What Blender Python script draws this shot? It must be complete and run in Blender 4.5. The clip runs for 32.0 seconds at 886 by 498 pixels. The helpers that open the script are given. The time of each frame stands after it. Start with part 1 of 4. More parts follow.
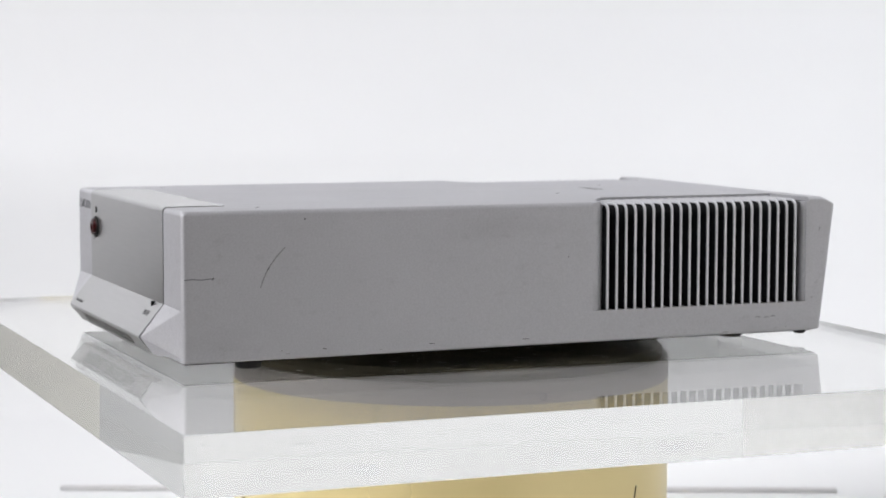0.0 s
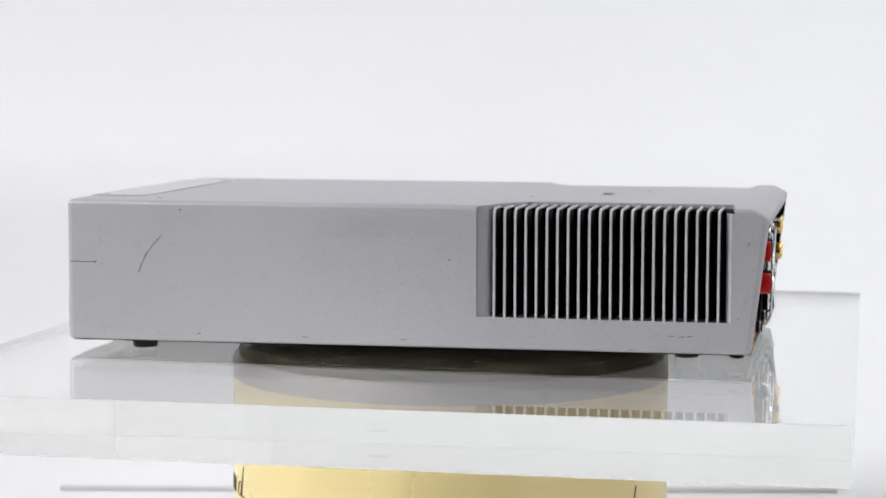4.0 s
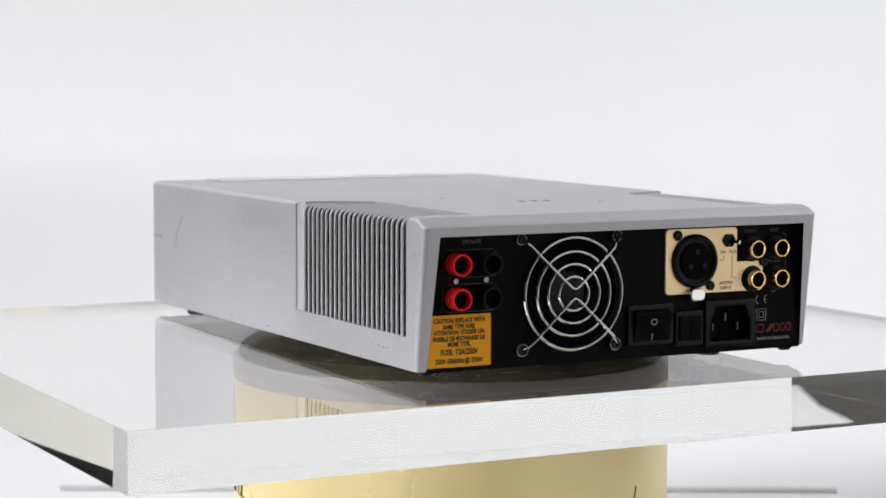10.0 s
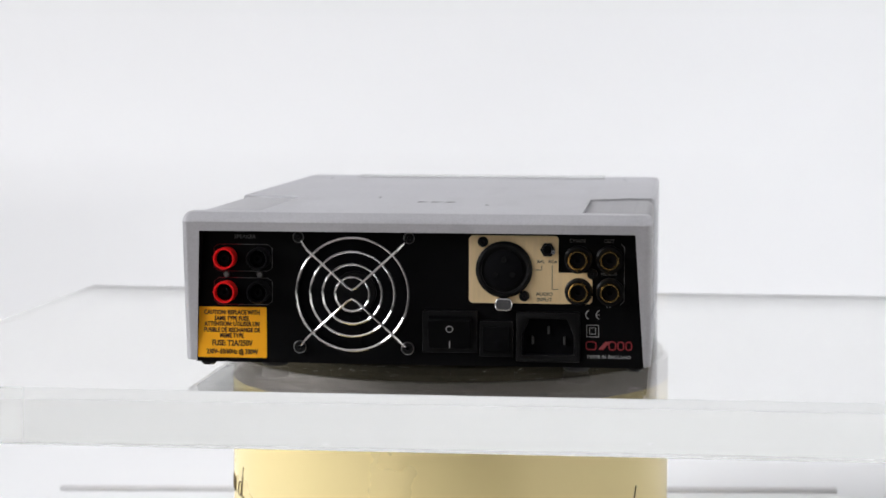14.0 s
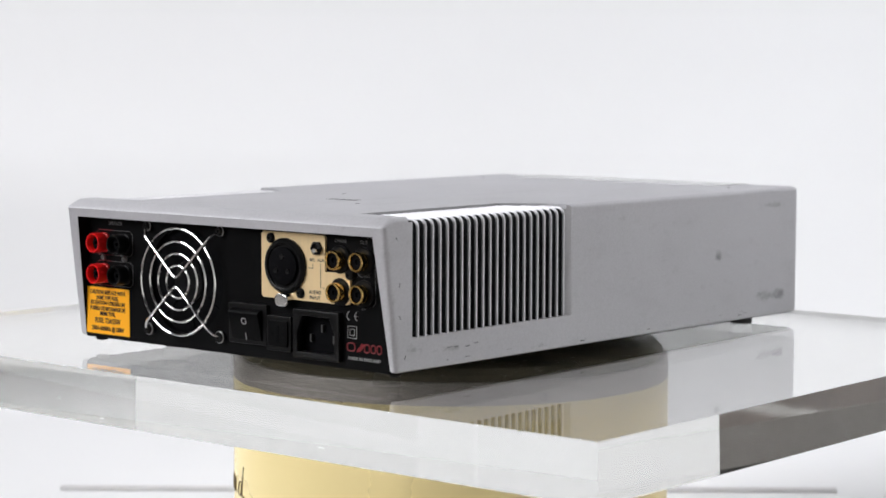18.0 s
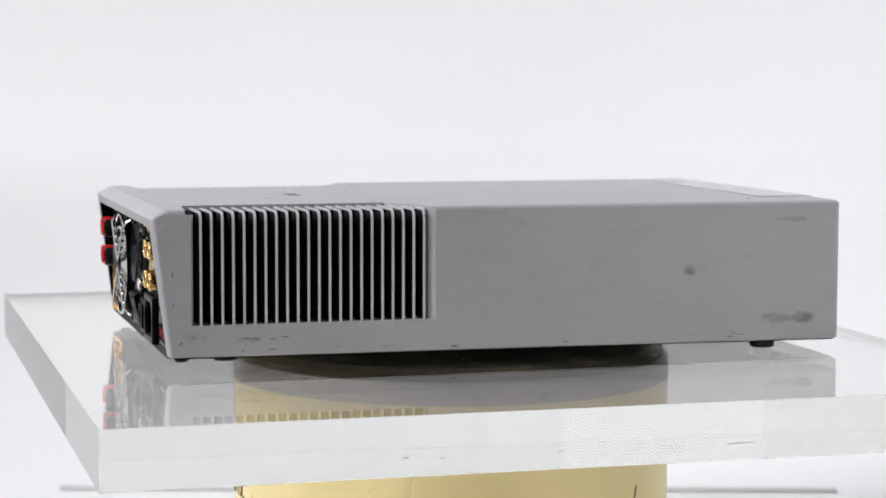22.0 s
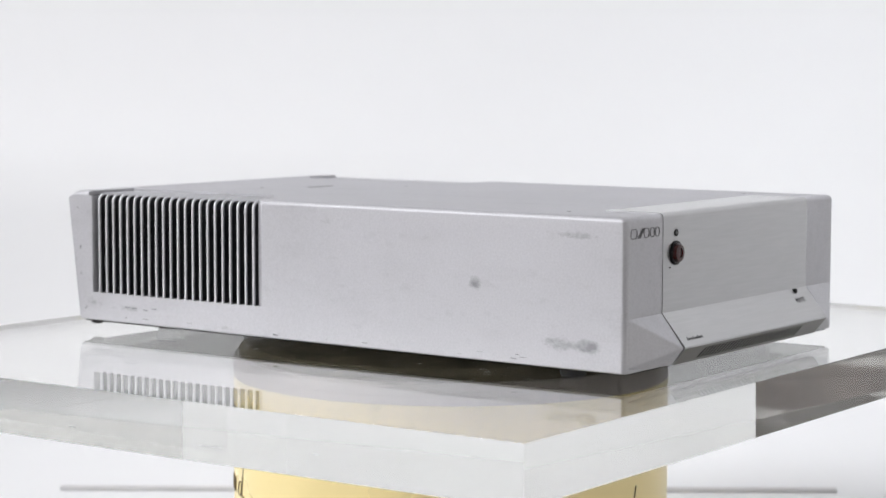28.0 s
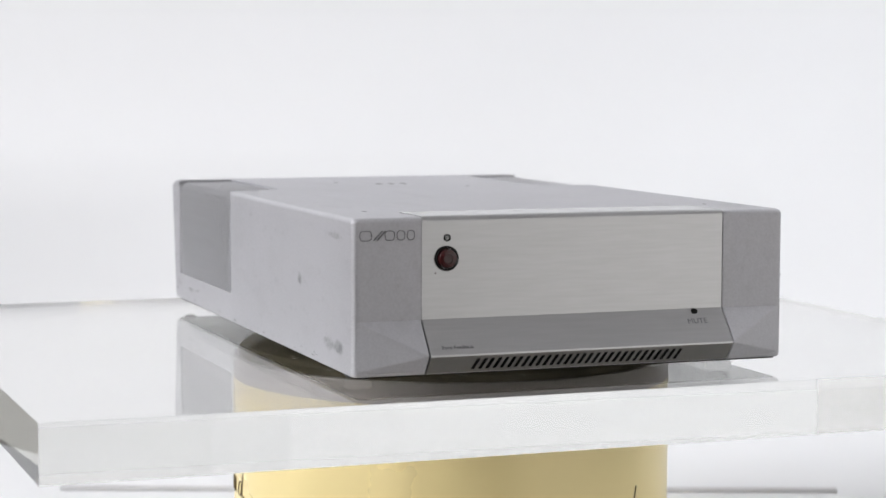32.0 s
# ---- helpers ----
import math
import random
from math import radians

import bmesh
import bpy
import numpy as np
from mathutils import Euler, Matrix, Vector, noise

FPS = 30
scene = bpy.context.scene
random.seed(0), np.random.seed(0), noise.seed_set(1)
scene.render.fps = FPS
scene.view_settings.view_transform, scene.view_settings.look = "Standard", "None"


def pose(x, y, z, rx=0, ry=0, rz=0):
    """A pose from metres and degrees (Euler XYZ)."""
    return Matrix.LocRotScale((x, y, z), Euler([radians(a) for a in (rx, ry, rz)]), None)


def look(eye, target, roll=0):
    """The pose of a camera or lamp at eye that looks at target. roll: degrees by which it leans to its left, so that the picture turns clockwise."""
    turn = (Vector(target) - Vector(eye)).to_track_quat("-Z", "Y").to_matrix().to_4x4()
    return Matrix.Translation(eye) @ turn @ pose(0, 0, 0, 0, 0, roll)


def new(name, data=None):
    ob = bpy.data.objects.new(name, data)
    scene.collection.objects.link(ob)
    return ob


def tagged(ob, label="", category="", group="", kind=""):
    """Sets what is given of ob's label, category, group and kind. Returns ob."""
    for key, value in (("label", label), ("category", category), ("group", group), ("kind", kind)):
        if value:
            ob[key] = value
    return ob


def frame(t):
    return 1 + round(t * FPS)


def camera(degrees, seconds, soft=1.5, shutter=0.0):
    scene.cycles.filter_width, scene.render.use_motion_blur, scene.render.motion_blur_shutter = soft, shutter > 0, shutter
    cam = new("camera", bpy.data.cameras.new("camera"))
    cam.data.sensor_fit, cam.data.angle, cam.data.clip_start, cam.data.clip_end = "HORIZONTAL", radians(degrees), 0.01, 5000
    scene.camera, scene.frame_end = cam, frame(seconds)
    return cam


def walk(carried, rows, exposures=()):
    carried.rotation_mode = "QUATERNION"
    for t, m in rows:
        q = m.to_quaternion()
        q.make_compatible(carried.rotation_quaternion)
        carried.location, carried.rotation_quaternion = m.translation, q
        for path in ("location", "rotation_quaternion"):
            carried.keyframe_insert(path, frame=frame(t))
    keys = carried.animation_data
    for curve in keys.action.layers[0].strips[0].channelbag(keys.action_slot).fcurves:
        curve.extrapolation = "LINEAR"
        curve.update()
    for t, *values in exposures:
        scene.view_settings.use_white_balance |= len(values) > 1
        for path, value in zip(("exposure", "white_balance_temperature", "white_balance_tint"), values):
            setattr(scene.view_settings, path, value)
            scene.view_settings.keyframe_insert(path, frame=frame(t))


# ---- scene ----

# ---- camera: it stands still before a turntable ----
TABLE = 0.75            # height of the white paper on the table
DRUM = 0.109            # height of the drum
THICK = 0.026           # thickness of the acrylic sheet
TOP = TABLE + DRUM + THICK
EYE = Vector((0.0, -1.1211, TOP + 0.1417))
PAN, TILT = radians(-0.1455), radians(4.9182)
cam = camera(23.875, 32.0, soft=1.6)
cam.data.dof.use_dof, cam.data.dof.focus_distance, cam.data.dof.aperture_fstop = True, 0.99, 15.0
AIM = EYE + Vector((math.sin(PAN) * math.cos(TILT), math.cos(PAN) * math.cos(TILT), -math.sin(TILT)))
STAND = look(EYE, AIM, 0.13)
walk(cam, [(0.0, STAND), (32.0, STAND)], exposures=[(0.0, -0.33), (32.0, -0.33)])

# ---- light: a softbox, and unseen fill lamps added in a closed studio room ----
world = bpy.data.worlds.new("world")
scene.world = world
world.use_nodes = True
world.node_tree.nodes["Background"].inputs[0].default_value = (0.9, 0.95, 1.0, 1)
world.node_tree.nodes["Background"].inputs[1].default_value = 0.05


def area(name, eye, target, sx, sy, power, colour, spread=180):
    lamp = bpy.data.lights.new(name, "AREA")
    lamp.shape, lamp.size, lamp.size_y, lamp.energy, lamp.color = "RECTANGLE", sx, sy, power, colour
    lamp.spread = radians(spread)
    ob = new(name, lamp)
    ob.matrix_world = look(eye, target)
    return ob


area("softbox_lamp", (-2.54, -1.09, 2.20), (0, 0, 0.95), 1.6, 1.45, 81, (0.970, 0.973, 0.992))
# unseen lamps added so that the sheet's edges look bright
area("edge_fill_lamp", (1.77, -1.92, 0.865), (0.0, -1.92, 0.865), 1.56, 1.25, 5.0, (1.0, 0.985, 0.93))
area("edge_fill_lamp", (1.77, -0.64, 0.87), (0.0, -0.64, 0.87), 0.98, 0.84, 1.9, (1.0, 0.985, 0.93))
area("edge_fill_lamp", (-2.20, -2.97, 0.85), (-2.20, 0.0, 0.85), 1.3, 1.6, 8.2, (1.0, 0.985, 0.93))
# unseen fill added to even out the backdrop and the right-hand paper
area("backdrop_fill_lamp", (0.86, 0.28, 1.80), (0.25, 0.80, 0.92), 0.4, 0.6, 3.9, (0.95, 0.97, 1.0), 140)

# unseen lamp added only to brighten the tiled wall
area("tile_fill_lamp", (-1.55, 0.80, 2.30), (-1.10, 0.02, 0.85), 0.35, 0.35, 7, (0.97, 0.98, 1.0))


# ---- materials ----
def shader(name):
    m = bpy.data.materials.new(name)
    m.use_nodes = True
    return m, m.node_tree.nodes, m.node_tree.links, m.node_tree.nodes["Principled BSDF"]


def noise_mix(m, nodes, links, dark, light, scale, detail=4.0, stretch=(1, 1, 1), low=0.3, high=0.7):
    co = nodes.new("ShaderNodeTexCoord")
    mp = nodes.new("ShaderNodeMapping")
    mp.inputs["Scale"].default_value = stretch
    tex = nodes.new("ShaderNodeTexNoise")
    tex.inputs["Scale"].default_value, tex.inputs["Detail"].default_value = scale, detail
    ramp = nodes.new("ShaderNodeValToRGB")
    ramp.color_ramp.elements[0].position, ramp.color_ramp.elements[1].position = low, high
    ramp.color_ramp.elements[0].color, ramp.color_ramp.elements[1].color = (*dark, 1), (*light, 1)
    links.new(co.outputs["Object"], mp.inputs[0])
    links.new(mp.outputs[0], tex.inputs["Vector"])
    links.new(tex.outputs["Fac"], ramp.inputs[0])
    return tex, ramp


def plain(name, colour, rough=0.5, metal=0.0, spread=0.08, scale=60.0, bump=0.0, bump_scale=800.0, stretch=(1, 1, 1), coat=0.0, fine=0.0, gloss=0.5, stain=0.0):
    """A surface with two scales of variation: slow stains in the colour, fine grain in colour, gloss and relief."""
    m, nodes, links, b = shader(name)
    dark = tuple(c * (1 - spread) for c in colour)
    light = tuple(min(1, c * (1 + spread)) for c in colour)
    tex, ramp = noise_mix(m, nodes, links, dark, light, scale, 5.0, stretch)
    tex2, grain = noise_mix(m, nodes, links, (1 - fine,) * 3, (1, 1, 1), bump_scale, 2.0, stretch)
    mix = nodes.new("ShaderNodeMixRGB")
    mix.blend_type, mix.inputs[0].default_value = "MULTIPLY", 1.0
    links.new(ramp.outputs[0], mix.inputs[1])
    links.new(grain.outputs[0], mix.inputs[2])
    out = mix
    if stain:
        for size, squash, low, high in ((55.0, (1, 0.3, 1), 0.56, 0.80), (210.0, (1, 0.5, 1), 0.60, 0.80)):
            smear, tone = noise_mix(m, nodes, links, (1, 1, 1), (1 - stain,) * 3, size, 6.0, squash, low, high)
            over = nodes.new("ShaderNodeMixRGB")
            over.blend_type, over.inputs[0].default_value = "MULTIPLY", 1.0
            links.new(out.outputs[0], over.inputs[1])
            links.new(tone.outputs[0], over.inputs[2])
            out = over
    links.new(out.outputs[0], b.inputs["Base Color"])
    b.inputs["Roughness"].default_value, b.inputs["Metallic"].default_value = rough, metal
    b.inputs["Coat Weight"].default_value, b.inputs["Coat Roughness"].default_value = coat, 0.14
    b.inputs["Specular IOR Level"].default_value = gloss
    rmap = nodes.new("ShaderNodeMapRange")
    rmap.inputs["To Min"].default_value, rmap.inputs["To Max"].default_value = rough * 0.85, min(1, rough * 1.15)
    links.new(tex.outputs["Fac"], rmap.inputs["Value"])
    links.new(rmap.outputs[0], b.inputs["Roughness"])
    if bump:
        bp = nodes.new("ShaderNodeBump")
        bp.inputs["Strength"].default_value, bp.inputs["Distance"].default_value = bump, 0.0004
        links.new(tex2.outputs["Fac"], bp.inputs["Height"])
        links.new(bp.outputs[0], b.inputs["Normal"])
    return m


# worn places of the cast casing: side, how far back, height, reach along, reach up, depth of tone
MARKS = (
    (-1, -0.0935, 0.0405, 0.0045, 0.0042, 0.75), (-1, -0.0915, 0.0425, 0.0085, 0.0050, 0.30),
    (-1, -0.1450, 0.0158, 0.0130, 0.0050, 0.60), (-1, -0.1590, 0.0162, 0.0080, 0.0042, 0.75),
    (-1, -0.1370, 0.0185, 0.0090, 0.0060, 0.40), (-1, -0.1420, 0.0672, 0.0240, 0.0030, 0.50),
    (-1, -0.1550, 0.0655, 0.0120, 0.0026, 0.45), (-1, -0.0030, 0.0665, 0.0080, 0.0030, 0.55),
    (-1, -0.1755, 0.0420, 0.0030, 0.0340, 0.45), (-1, -0.0300, 0.0080, 0.1000, 0.0028, 0.40),
    (-1, 0.1300, 0.0140, 0.0240, 0.0032, 0.65), (-1, 0.1560, 0.0165, 0.0070, 0.0036, 0.65),
    (-1, 0.1690, 0.0400, 0.0045, 0.0300, 0.50), (-1, 0.0700, 0.0085, 0.0600, 0.0026, 0.35),
    (1, -0.1580, 0.0640, 0.0140, 0.0090, 0.35), (1, -0.1740, 0.0420, 0.0040, 0.0300, 0.40),
    (1, -0.1600, 0.0115, 0.0260, 0.0050, 0.45), (1, -0.0600, 0.0080, 0.0900, 0.0030, 0.40),
    (1, -0.1560, 0.0540, 0.0070, 0.0070, 0.35), (1, 0.1280, 0.0145, 0.0160, 0.0030, 0.65),
    (1, 0.0700, 0.0100, 0.0700, 0.0036, 0.35), (1, 0.1670, 0.0440, 0.0050, 0.0300, 0.60),
    (1, 0.1610, 0.0260, 0.0060, 0.0090, 0.45))


def cast_metal():
    """Bead-blasted cast aluminium under clear paint, with rubbed grey dirt in its worn places."""
    m = plain("cast_aluminium", (0.562, 0.560, 0.590), 0.53, 0.50, 0.045, 14, 0.02, 1000, fine=0.09, stain=0.09)
    nodes, links = m.node_tree.nodes, m.node_tree.links
    b = nodes["Principled BSDF"]
    co = nodes.new("ShaderNodeTexCoord")
    tex = nodes.new("ShaderNodeTexNoise")
    tex.inputs["Scale"].default_value, tex.inputs["Detail"].default_value, tex.inputs["Roughness"].default_value = 240.0, 8.0, 0.72
    squash = nodes.new("ShaderNodeMapping")
    squash.inputs["Scale"].default_value = (1, 0.55, 1)
    links.new(co.outputs["Object"], squash.inputs[0])
    links.new(squash.outputs[0], tex.inputs["Vector"])
    total = None
    for side, y, z, ry, rz, depth in MARKS:
        mp = nodes.new("ShaderNodeMapping")
        c, r = (-0.0037 + side * 0.107, y, z), (0.005, ry * 1.5, rz * 1.5)
        mp.inputs["Location"].default_value = tuple(-p / q for p, q in zip(c, r))
        mp.inputs["Scale"].default_value = tuple(1 / q for q in r)
        ball = nodes.new("ShaderNodeTexGradient")
        ball.gradient_type = "SPHERICAL"
        links.new(co.outputs["Object"], mp.inputs[0])
        links.new(mp.outputs[0], ball.inputs[0])
        add = nodes.new("ShaderNodeMath")
        add.operation, add.inputs[1].default_value = "MULTIPLY_ADD", depth
        links.new(ball.outputs["Fac"], add.inputs[0])
        if total:
            links.new(total.outputs[0], add.inputs[2])
        else:
            add.inputs[2].default_value = 0.0
        total = add
    both = nodes.new("ShaderNodeMath")
    both.operation = "MULTIPLY_ADD"
    both.inputs[1].default_value = 0.85
    links.new(total.outputs[0], both.inputs[0])
    links.new(tex.outputs["Fac"], both.inputs[2])
    edge = nodes.new("ShaderNodeMapRange")
    edge.inputs["From Min"].default_value, edge.inputs["From Max"].default_value = 0.90, 1.22
    edge.inputs["To Max"].default_value = 0.60
    links.new(both.outputs[0], edge.inputs["Value"])
    gate = nodes.new("ShaderNodeMath")
    gate.operation = "MULTIPLY"
    soft = nodes.new("ShaderNodeMapRange")
    soft.inputs["From Max"].default_value = 0.06
    links.new(total.outputs[0], soft.inputs["Value"])
    links.new(edge.outputs[0], gate.inputs[0])
    links.new(soft.outputs[0], gate.inputs[1])
    old = b.inputs["Base Color"].links[0].from_socket
    mix = nodes.new("ShaderNodeMixRGB")
    mix.inputs[2].default_value = (0.10, 0.10, 0.105, 1)
    links.new(gate.outputs[0], mix.inputs[0])
    links.new(old, mix.inputs[1])
    links.new(mix.outputs[0], b.inputs["Base Color"])
    return m


CAST = cast_metal()
FIN = plain("fin_aluminium", (0.70, 0.70, 0.73), 0.45, 0.40, 0.04, 22, 0.02, 900, fine=0.05)
BRUSHED = plain("brushed_aluminium", (0.47, 0.47, 0.478), 0.30, 0.9, 0.02, 30, 0, 60, (1, 14, 14), fine=0.045, coat=0.55)
CHIN_SHADE = plain("shaded_plate_metal", (0.20, 0.195, 0.185), 0.45, 0.6, 0.08, 60, 0.08, 700)
DARK = plain("black_parts_and_slot_shade", (0.004, 0.004, 0.005), 0.8, 0, 0.2, gloss=0.05)
SLOT_SHADE = plain("slot_shade_metal", (0.035, 0.035, 0.038), 0.7, 0, 0.2, gloss=0.1)
PANEL = plain("black_panel_paint", (0.0035, 0.0035, 0.004), 0.45, 0, 0.15, 80, 0.03, 1500, gloss=0.05)
PLASTIC = plain("black_plastic", (0.0055, 0.0055, 0.006), 0.34, 0, 0.2, 120, 0.03, 1600, gloss=0.16)
RUBBER = plain("black_rubber", (0.02, 0.02, 0.021), 0.75, 0, 0.2, 90)
UNDER = plain("dark_underside", (0.022, 0.021, 0.018), 0.9, 0, 0.2, gloss=0.0)
RED = plain("red_plastic", (0.80, 0.010, 0.012), 0.35, 0, 0.06, 90, gloss=0.3)
DEEPRED = plain("dark_red_lens", (0.045, 0.004, 0.005), 0.2, 0, 0.15, 200)
CHROME = plain("bright_steel_wire", (0.72, 0.72, 0.72), 0.09, 1.0, 0.05, 200)
DULL = plain("dark_pin_metal", (0.10, 0.10, 0.10), 0.4, 0.8, 0.1, 300)
STEEL = plain("dull_steel", (0.33, 0.33, 0.33), 0.3, 1.0, 0.1, 300)
GOLD = plain("gold_plating", (0.83, 0.58, 0.22), 0.2, 1.0, 0.06, 300)
GOLDPLATE = plain("champagne_gold_plate", (0.95, 0.73, 0.42), 0.36, 0.45, 0.04, 60, 0.05, 900, (14, 1, 1), fine=0.06)
YELLOW = plain("yellow_label_paper", (1.0, 0.43, 0.006), 0.6, 0, 0.03, 120, gloss=0.3)
INK = plain("black_ink", (0.012, 0.009, 0.005), 0.6, 0, 0.1)
GREYINK = plain("dark_grey_ink", (0.06, 0.06, 0.065), 0.5, 0, 0.1)
MARKINK = plain("mid_grey_ink", (0.17, 0.17, 0.18), 0.5, 0, 0.1)
WHITEINK = plain("pale_grey_ink", (0.34, 0.34, 0.34), 0.6, 0, 0.1)
DIMINK = plain("dim_grey_ink", (0.12, 0.12, 0.12), 0.6, 0, 0.1)
REDINK = plain("red_ink", (0.20, 0.006, 0.012), 0.5, 0, 0.1)
BROWNINK = plain("brown_ink", (0.09, 0.06, 0.015), 0.5, 0, 0.1)
SCUFF = plain("scuff_dirt", (0.13, 0.13, 0.14), 0.7, 0.1, 0.4, 900)
FAINT = plain("faint_dirt", (0.35, 0.35, 0.36), 0.65, 0.3, 0.15, 900)
CREAM = plain("cream_gold_metal", (0.93, 0.77, 0.38), 0.28, 0.15, 0.03, 8, 0.02, 300)
DRUM_SHADE = plain("shaded_drum_metal", (0.40, 0.37, 0.35), 0.5, 0.3, 0.06, 20)
WORN = plain("pale_scratch", (0.75, 0.74, 0.70), 0.5, 0, 0.3, 300)
DECK = plain("shaded_deck_disc", (0.13, 0.115, 0.08), 0.9, 0, 0.35, 40, gloss=0.0)
PAPER = plain("white_backdrop_paper", (0.84, 0.845, 0.86), 0.85, 0, 0.012, 3, 0.03, 250)
WHITEWALL = plain("white_wall_paint", (0.87, 0.87, 0.87), 0.8, 0, 0.02, 2)
GREYRAIL = plain("pale_grey_plastic", (0.66, 0.66, 0.67), 0.7, 0, 0.04, 30)
FARWALL = plain("grey_wall_paint", (0.30, 0.29, 0.28), 0.8, 0, 0.04, 2)
REFLECTOR = plain("pale_grey_reflector_paint", (0.80, 0.80, 0.80), 0.8, 0, 0.03, 2)
DARKWALL = plain("dark_wall_paint", (0.08, 0.08, 0.085), 0.8, 0, 0.05, 2)
TABLEWOOD = plain("white_table_laminate", (0.75, 0.75, 0.74), 0.45, 0, 0.03, 10)


def acrylic():
    m, nodes, links, b = shader("clear_acrylic")
    nodes.remove(b)
    g = nodes.new("ShaderNodeBsdfGlass")
    g.inputs["IOR"].default_value, g.inputs["Roughness"].default_value = 1.49, 0.0
    g.inputs["Color"].default_value = (0.990, 0.991, 0.985, 1)
    # a thin film of dust and smears
    dust = nodes.new("ShaderNodeBsdfDiffuse")
    dust.inputs["Color"].default_value = (0.86, 0.865, 0.87, 1)
    co = nodes.new("ShaderNodeTexCoord")
    tex = nodes.new("ShaderNodeTexNoise")
    tex.inputs["Scale"].default_value, tex.inputs["Detail"].default_value = 14.0, 6.0
    film = nodes.new("ShaderNodeMapRange")
    film.inputs["From Min"].default_value, film.inputs["From Max"].default_value = 0.35, 0.75
    film.inputs["To Min"].default_value, film.inputs["To Max"].default_value = 0.0, 0.004
    mix = nodes.new("ShaderNodeMixShader")
    links.new(co.outputs["Object"], tex.inputs["Vector"])
    links.new(tex.outputs["Fac"], film.inputs["Value"])
    # it lies on the flat faces, not on the polished edges
    geo = nodes.new("ShaderNodeNewGeometry")
    axes = nodes.new("ShaderNodeSeparateXYZ")
    flat = nodes.new("ShaderNodeMath")
    flat.operation = "MULTIPLY"
    size = nodes.new("ShaderNodeMath")
    size.operation = "ABSOLUTE"
    links.new(geo.outputs["Normal"], axes.inputs[0])
    links.new(axes.outputs["Z"], size.inputs[0])
    links.new(size.outputs[0], flat.inputs[0])
    links.new(film.outputs[0], flat.inputs[1])
    links.new(flat.outputs[0], mix.inputs[0])
    links.new(g.outputs[0], mix.inputs[1])
    links.new(dust.outputs[0], mix.inputs[2])
    links.new(mix.outputs[0], nodes["Material Output"].inputs[0])
    return m


def tiles(name, dark, light, grout, size):
    m, nodes, links, b = shader(name)
    co = nodes.new("ShaderNodeTexCoord")
    br = nodes.new("ShaderNodeTexBrick")
    br.offset = 0.0
    br.inputs["Scale"].default_value = 1.0
    br.inputs["Brick Width"].default_value, br.inputs["Row Height"].default_value = size * 13, size
    br.inputs["Mortar Size"].default_value = 0.0065
    br.inputs["Color1"].default_value, br.inputs["Color2"].default_value = (*dark, 1), (*light, 1)
    br.inputs["Mortar"].default_value = (*grout, 1)
    links.new(co.outputs["UV"], br.inputs["Vector"])
    n = nodes.new("ShaderNodeTexNoise")
    n.inputs["Scale"].default_value, n.inputs["Detail"].default_value, n.inputs["Distortion"].default_value = 13.0, 9.0, 2.0
    links.new(co.outputs["Object"], n.inputs["Vector"])
    mix = nodes.new("ShaderNodeMixRGB")
    mix.blend_type, mix.inputs[0].default_value = "OVERLAY", 1.0
    links.new(br.outputs["Color"], mix.inputs[1])
    links.new(n.outputs["Fac"], mix.inputs[2])
    links.new(mix.outputs[0], b.inputs["Base Color"])
    b.inputs["Roughness"].default_value = 0.30
    return m


ACRYLIC = acrylic()
TILE = tiles("brown_stone_tiles", (0.26, 0.22, 0.20), (0.42, 0.37, 0.35), (0.92, 0.90, 0.88), 0.07)


# ---- mesh helpers ----
def box(x0, x1, y0, y1, z0, z1, bm=None):
    bm = bm or bmesh.new()
    vs = [bm.verts.new((x, y, z)) for x in (x0, x1) for y in (y0, y1) for z in (z0, z1)]
    for q in ((0, 1, 3, 2), (4, 6, 7, 5), (0, 4, 5, 1), (2, 3, 7, 6), (0, 2, 6, 4), (1, 5, 7, 3)):
        bm.faces.new([vs[i] for i in q])
    return bm


def hull(points):
    bm = bmesh.new()
    for q in points:
        bm.verts.new(q)
    r = bmesh.ops.convex_hull(bm, input=bm.verts)
    bmesh.ops.delete(bm, geom=[g for g in r["geom_unused"] if isinstance(g, bmesh.types.BMVert)], context="VERTS")
    bmesh.ops.dissolve_limit(bm, angle_limit=0.01, verts=bm.verts, edges=bm.edges)
    return bm


def prism(outline, place, depth, bm=None):
    """A straight prism: outline points (u, v) set into space by place(u, v, w), w from 0 to depth."""
    bm = bm or bmesh.new()
    a = [bm.verts.new(place(u, v, 0)) for u, v in outline]
    b = [bm.verts.new(place(u, v, depth)) for u, v in outline]
    n = len(a)
    fs = [bm.faces.new(a), bm.faces.new(list(reversed(b)))]
    for i in range(n):
        fs.append(bm.faces.new((a[i], b[i], b[(i + 1) % n], a[(i + 1) % n])))
    bmesh.ops.recalc_face_normals(bm, faces=fs)
    return bm


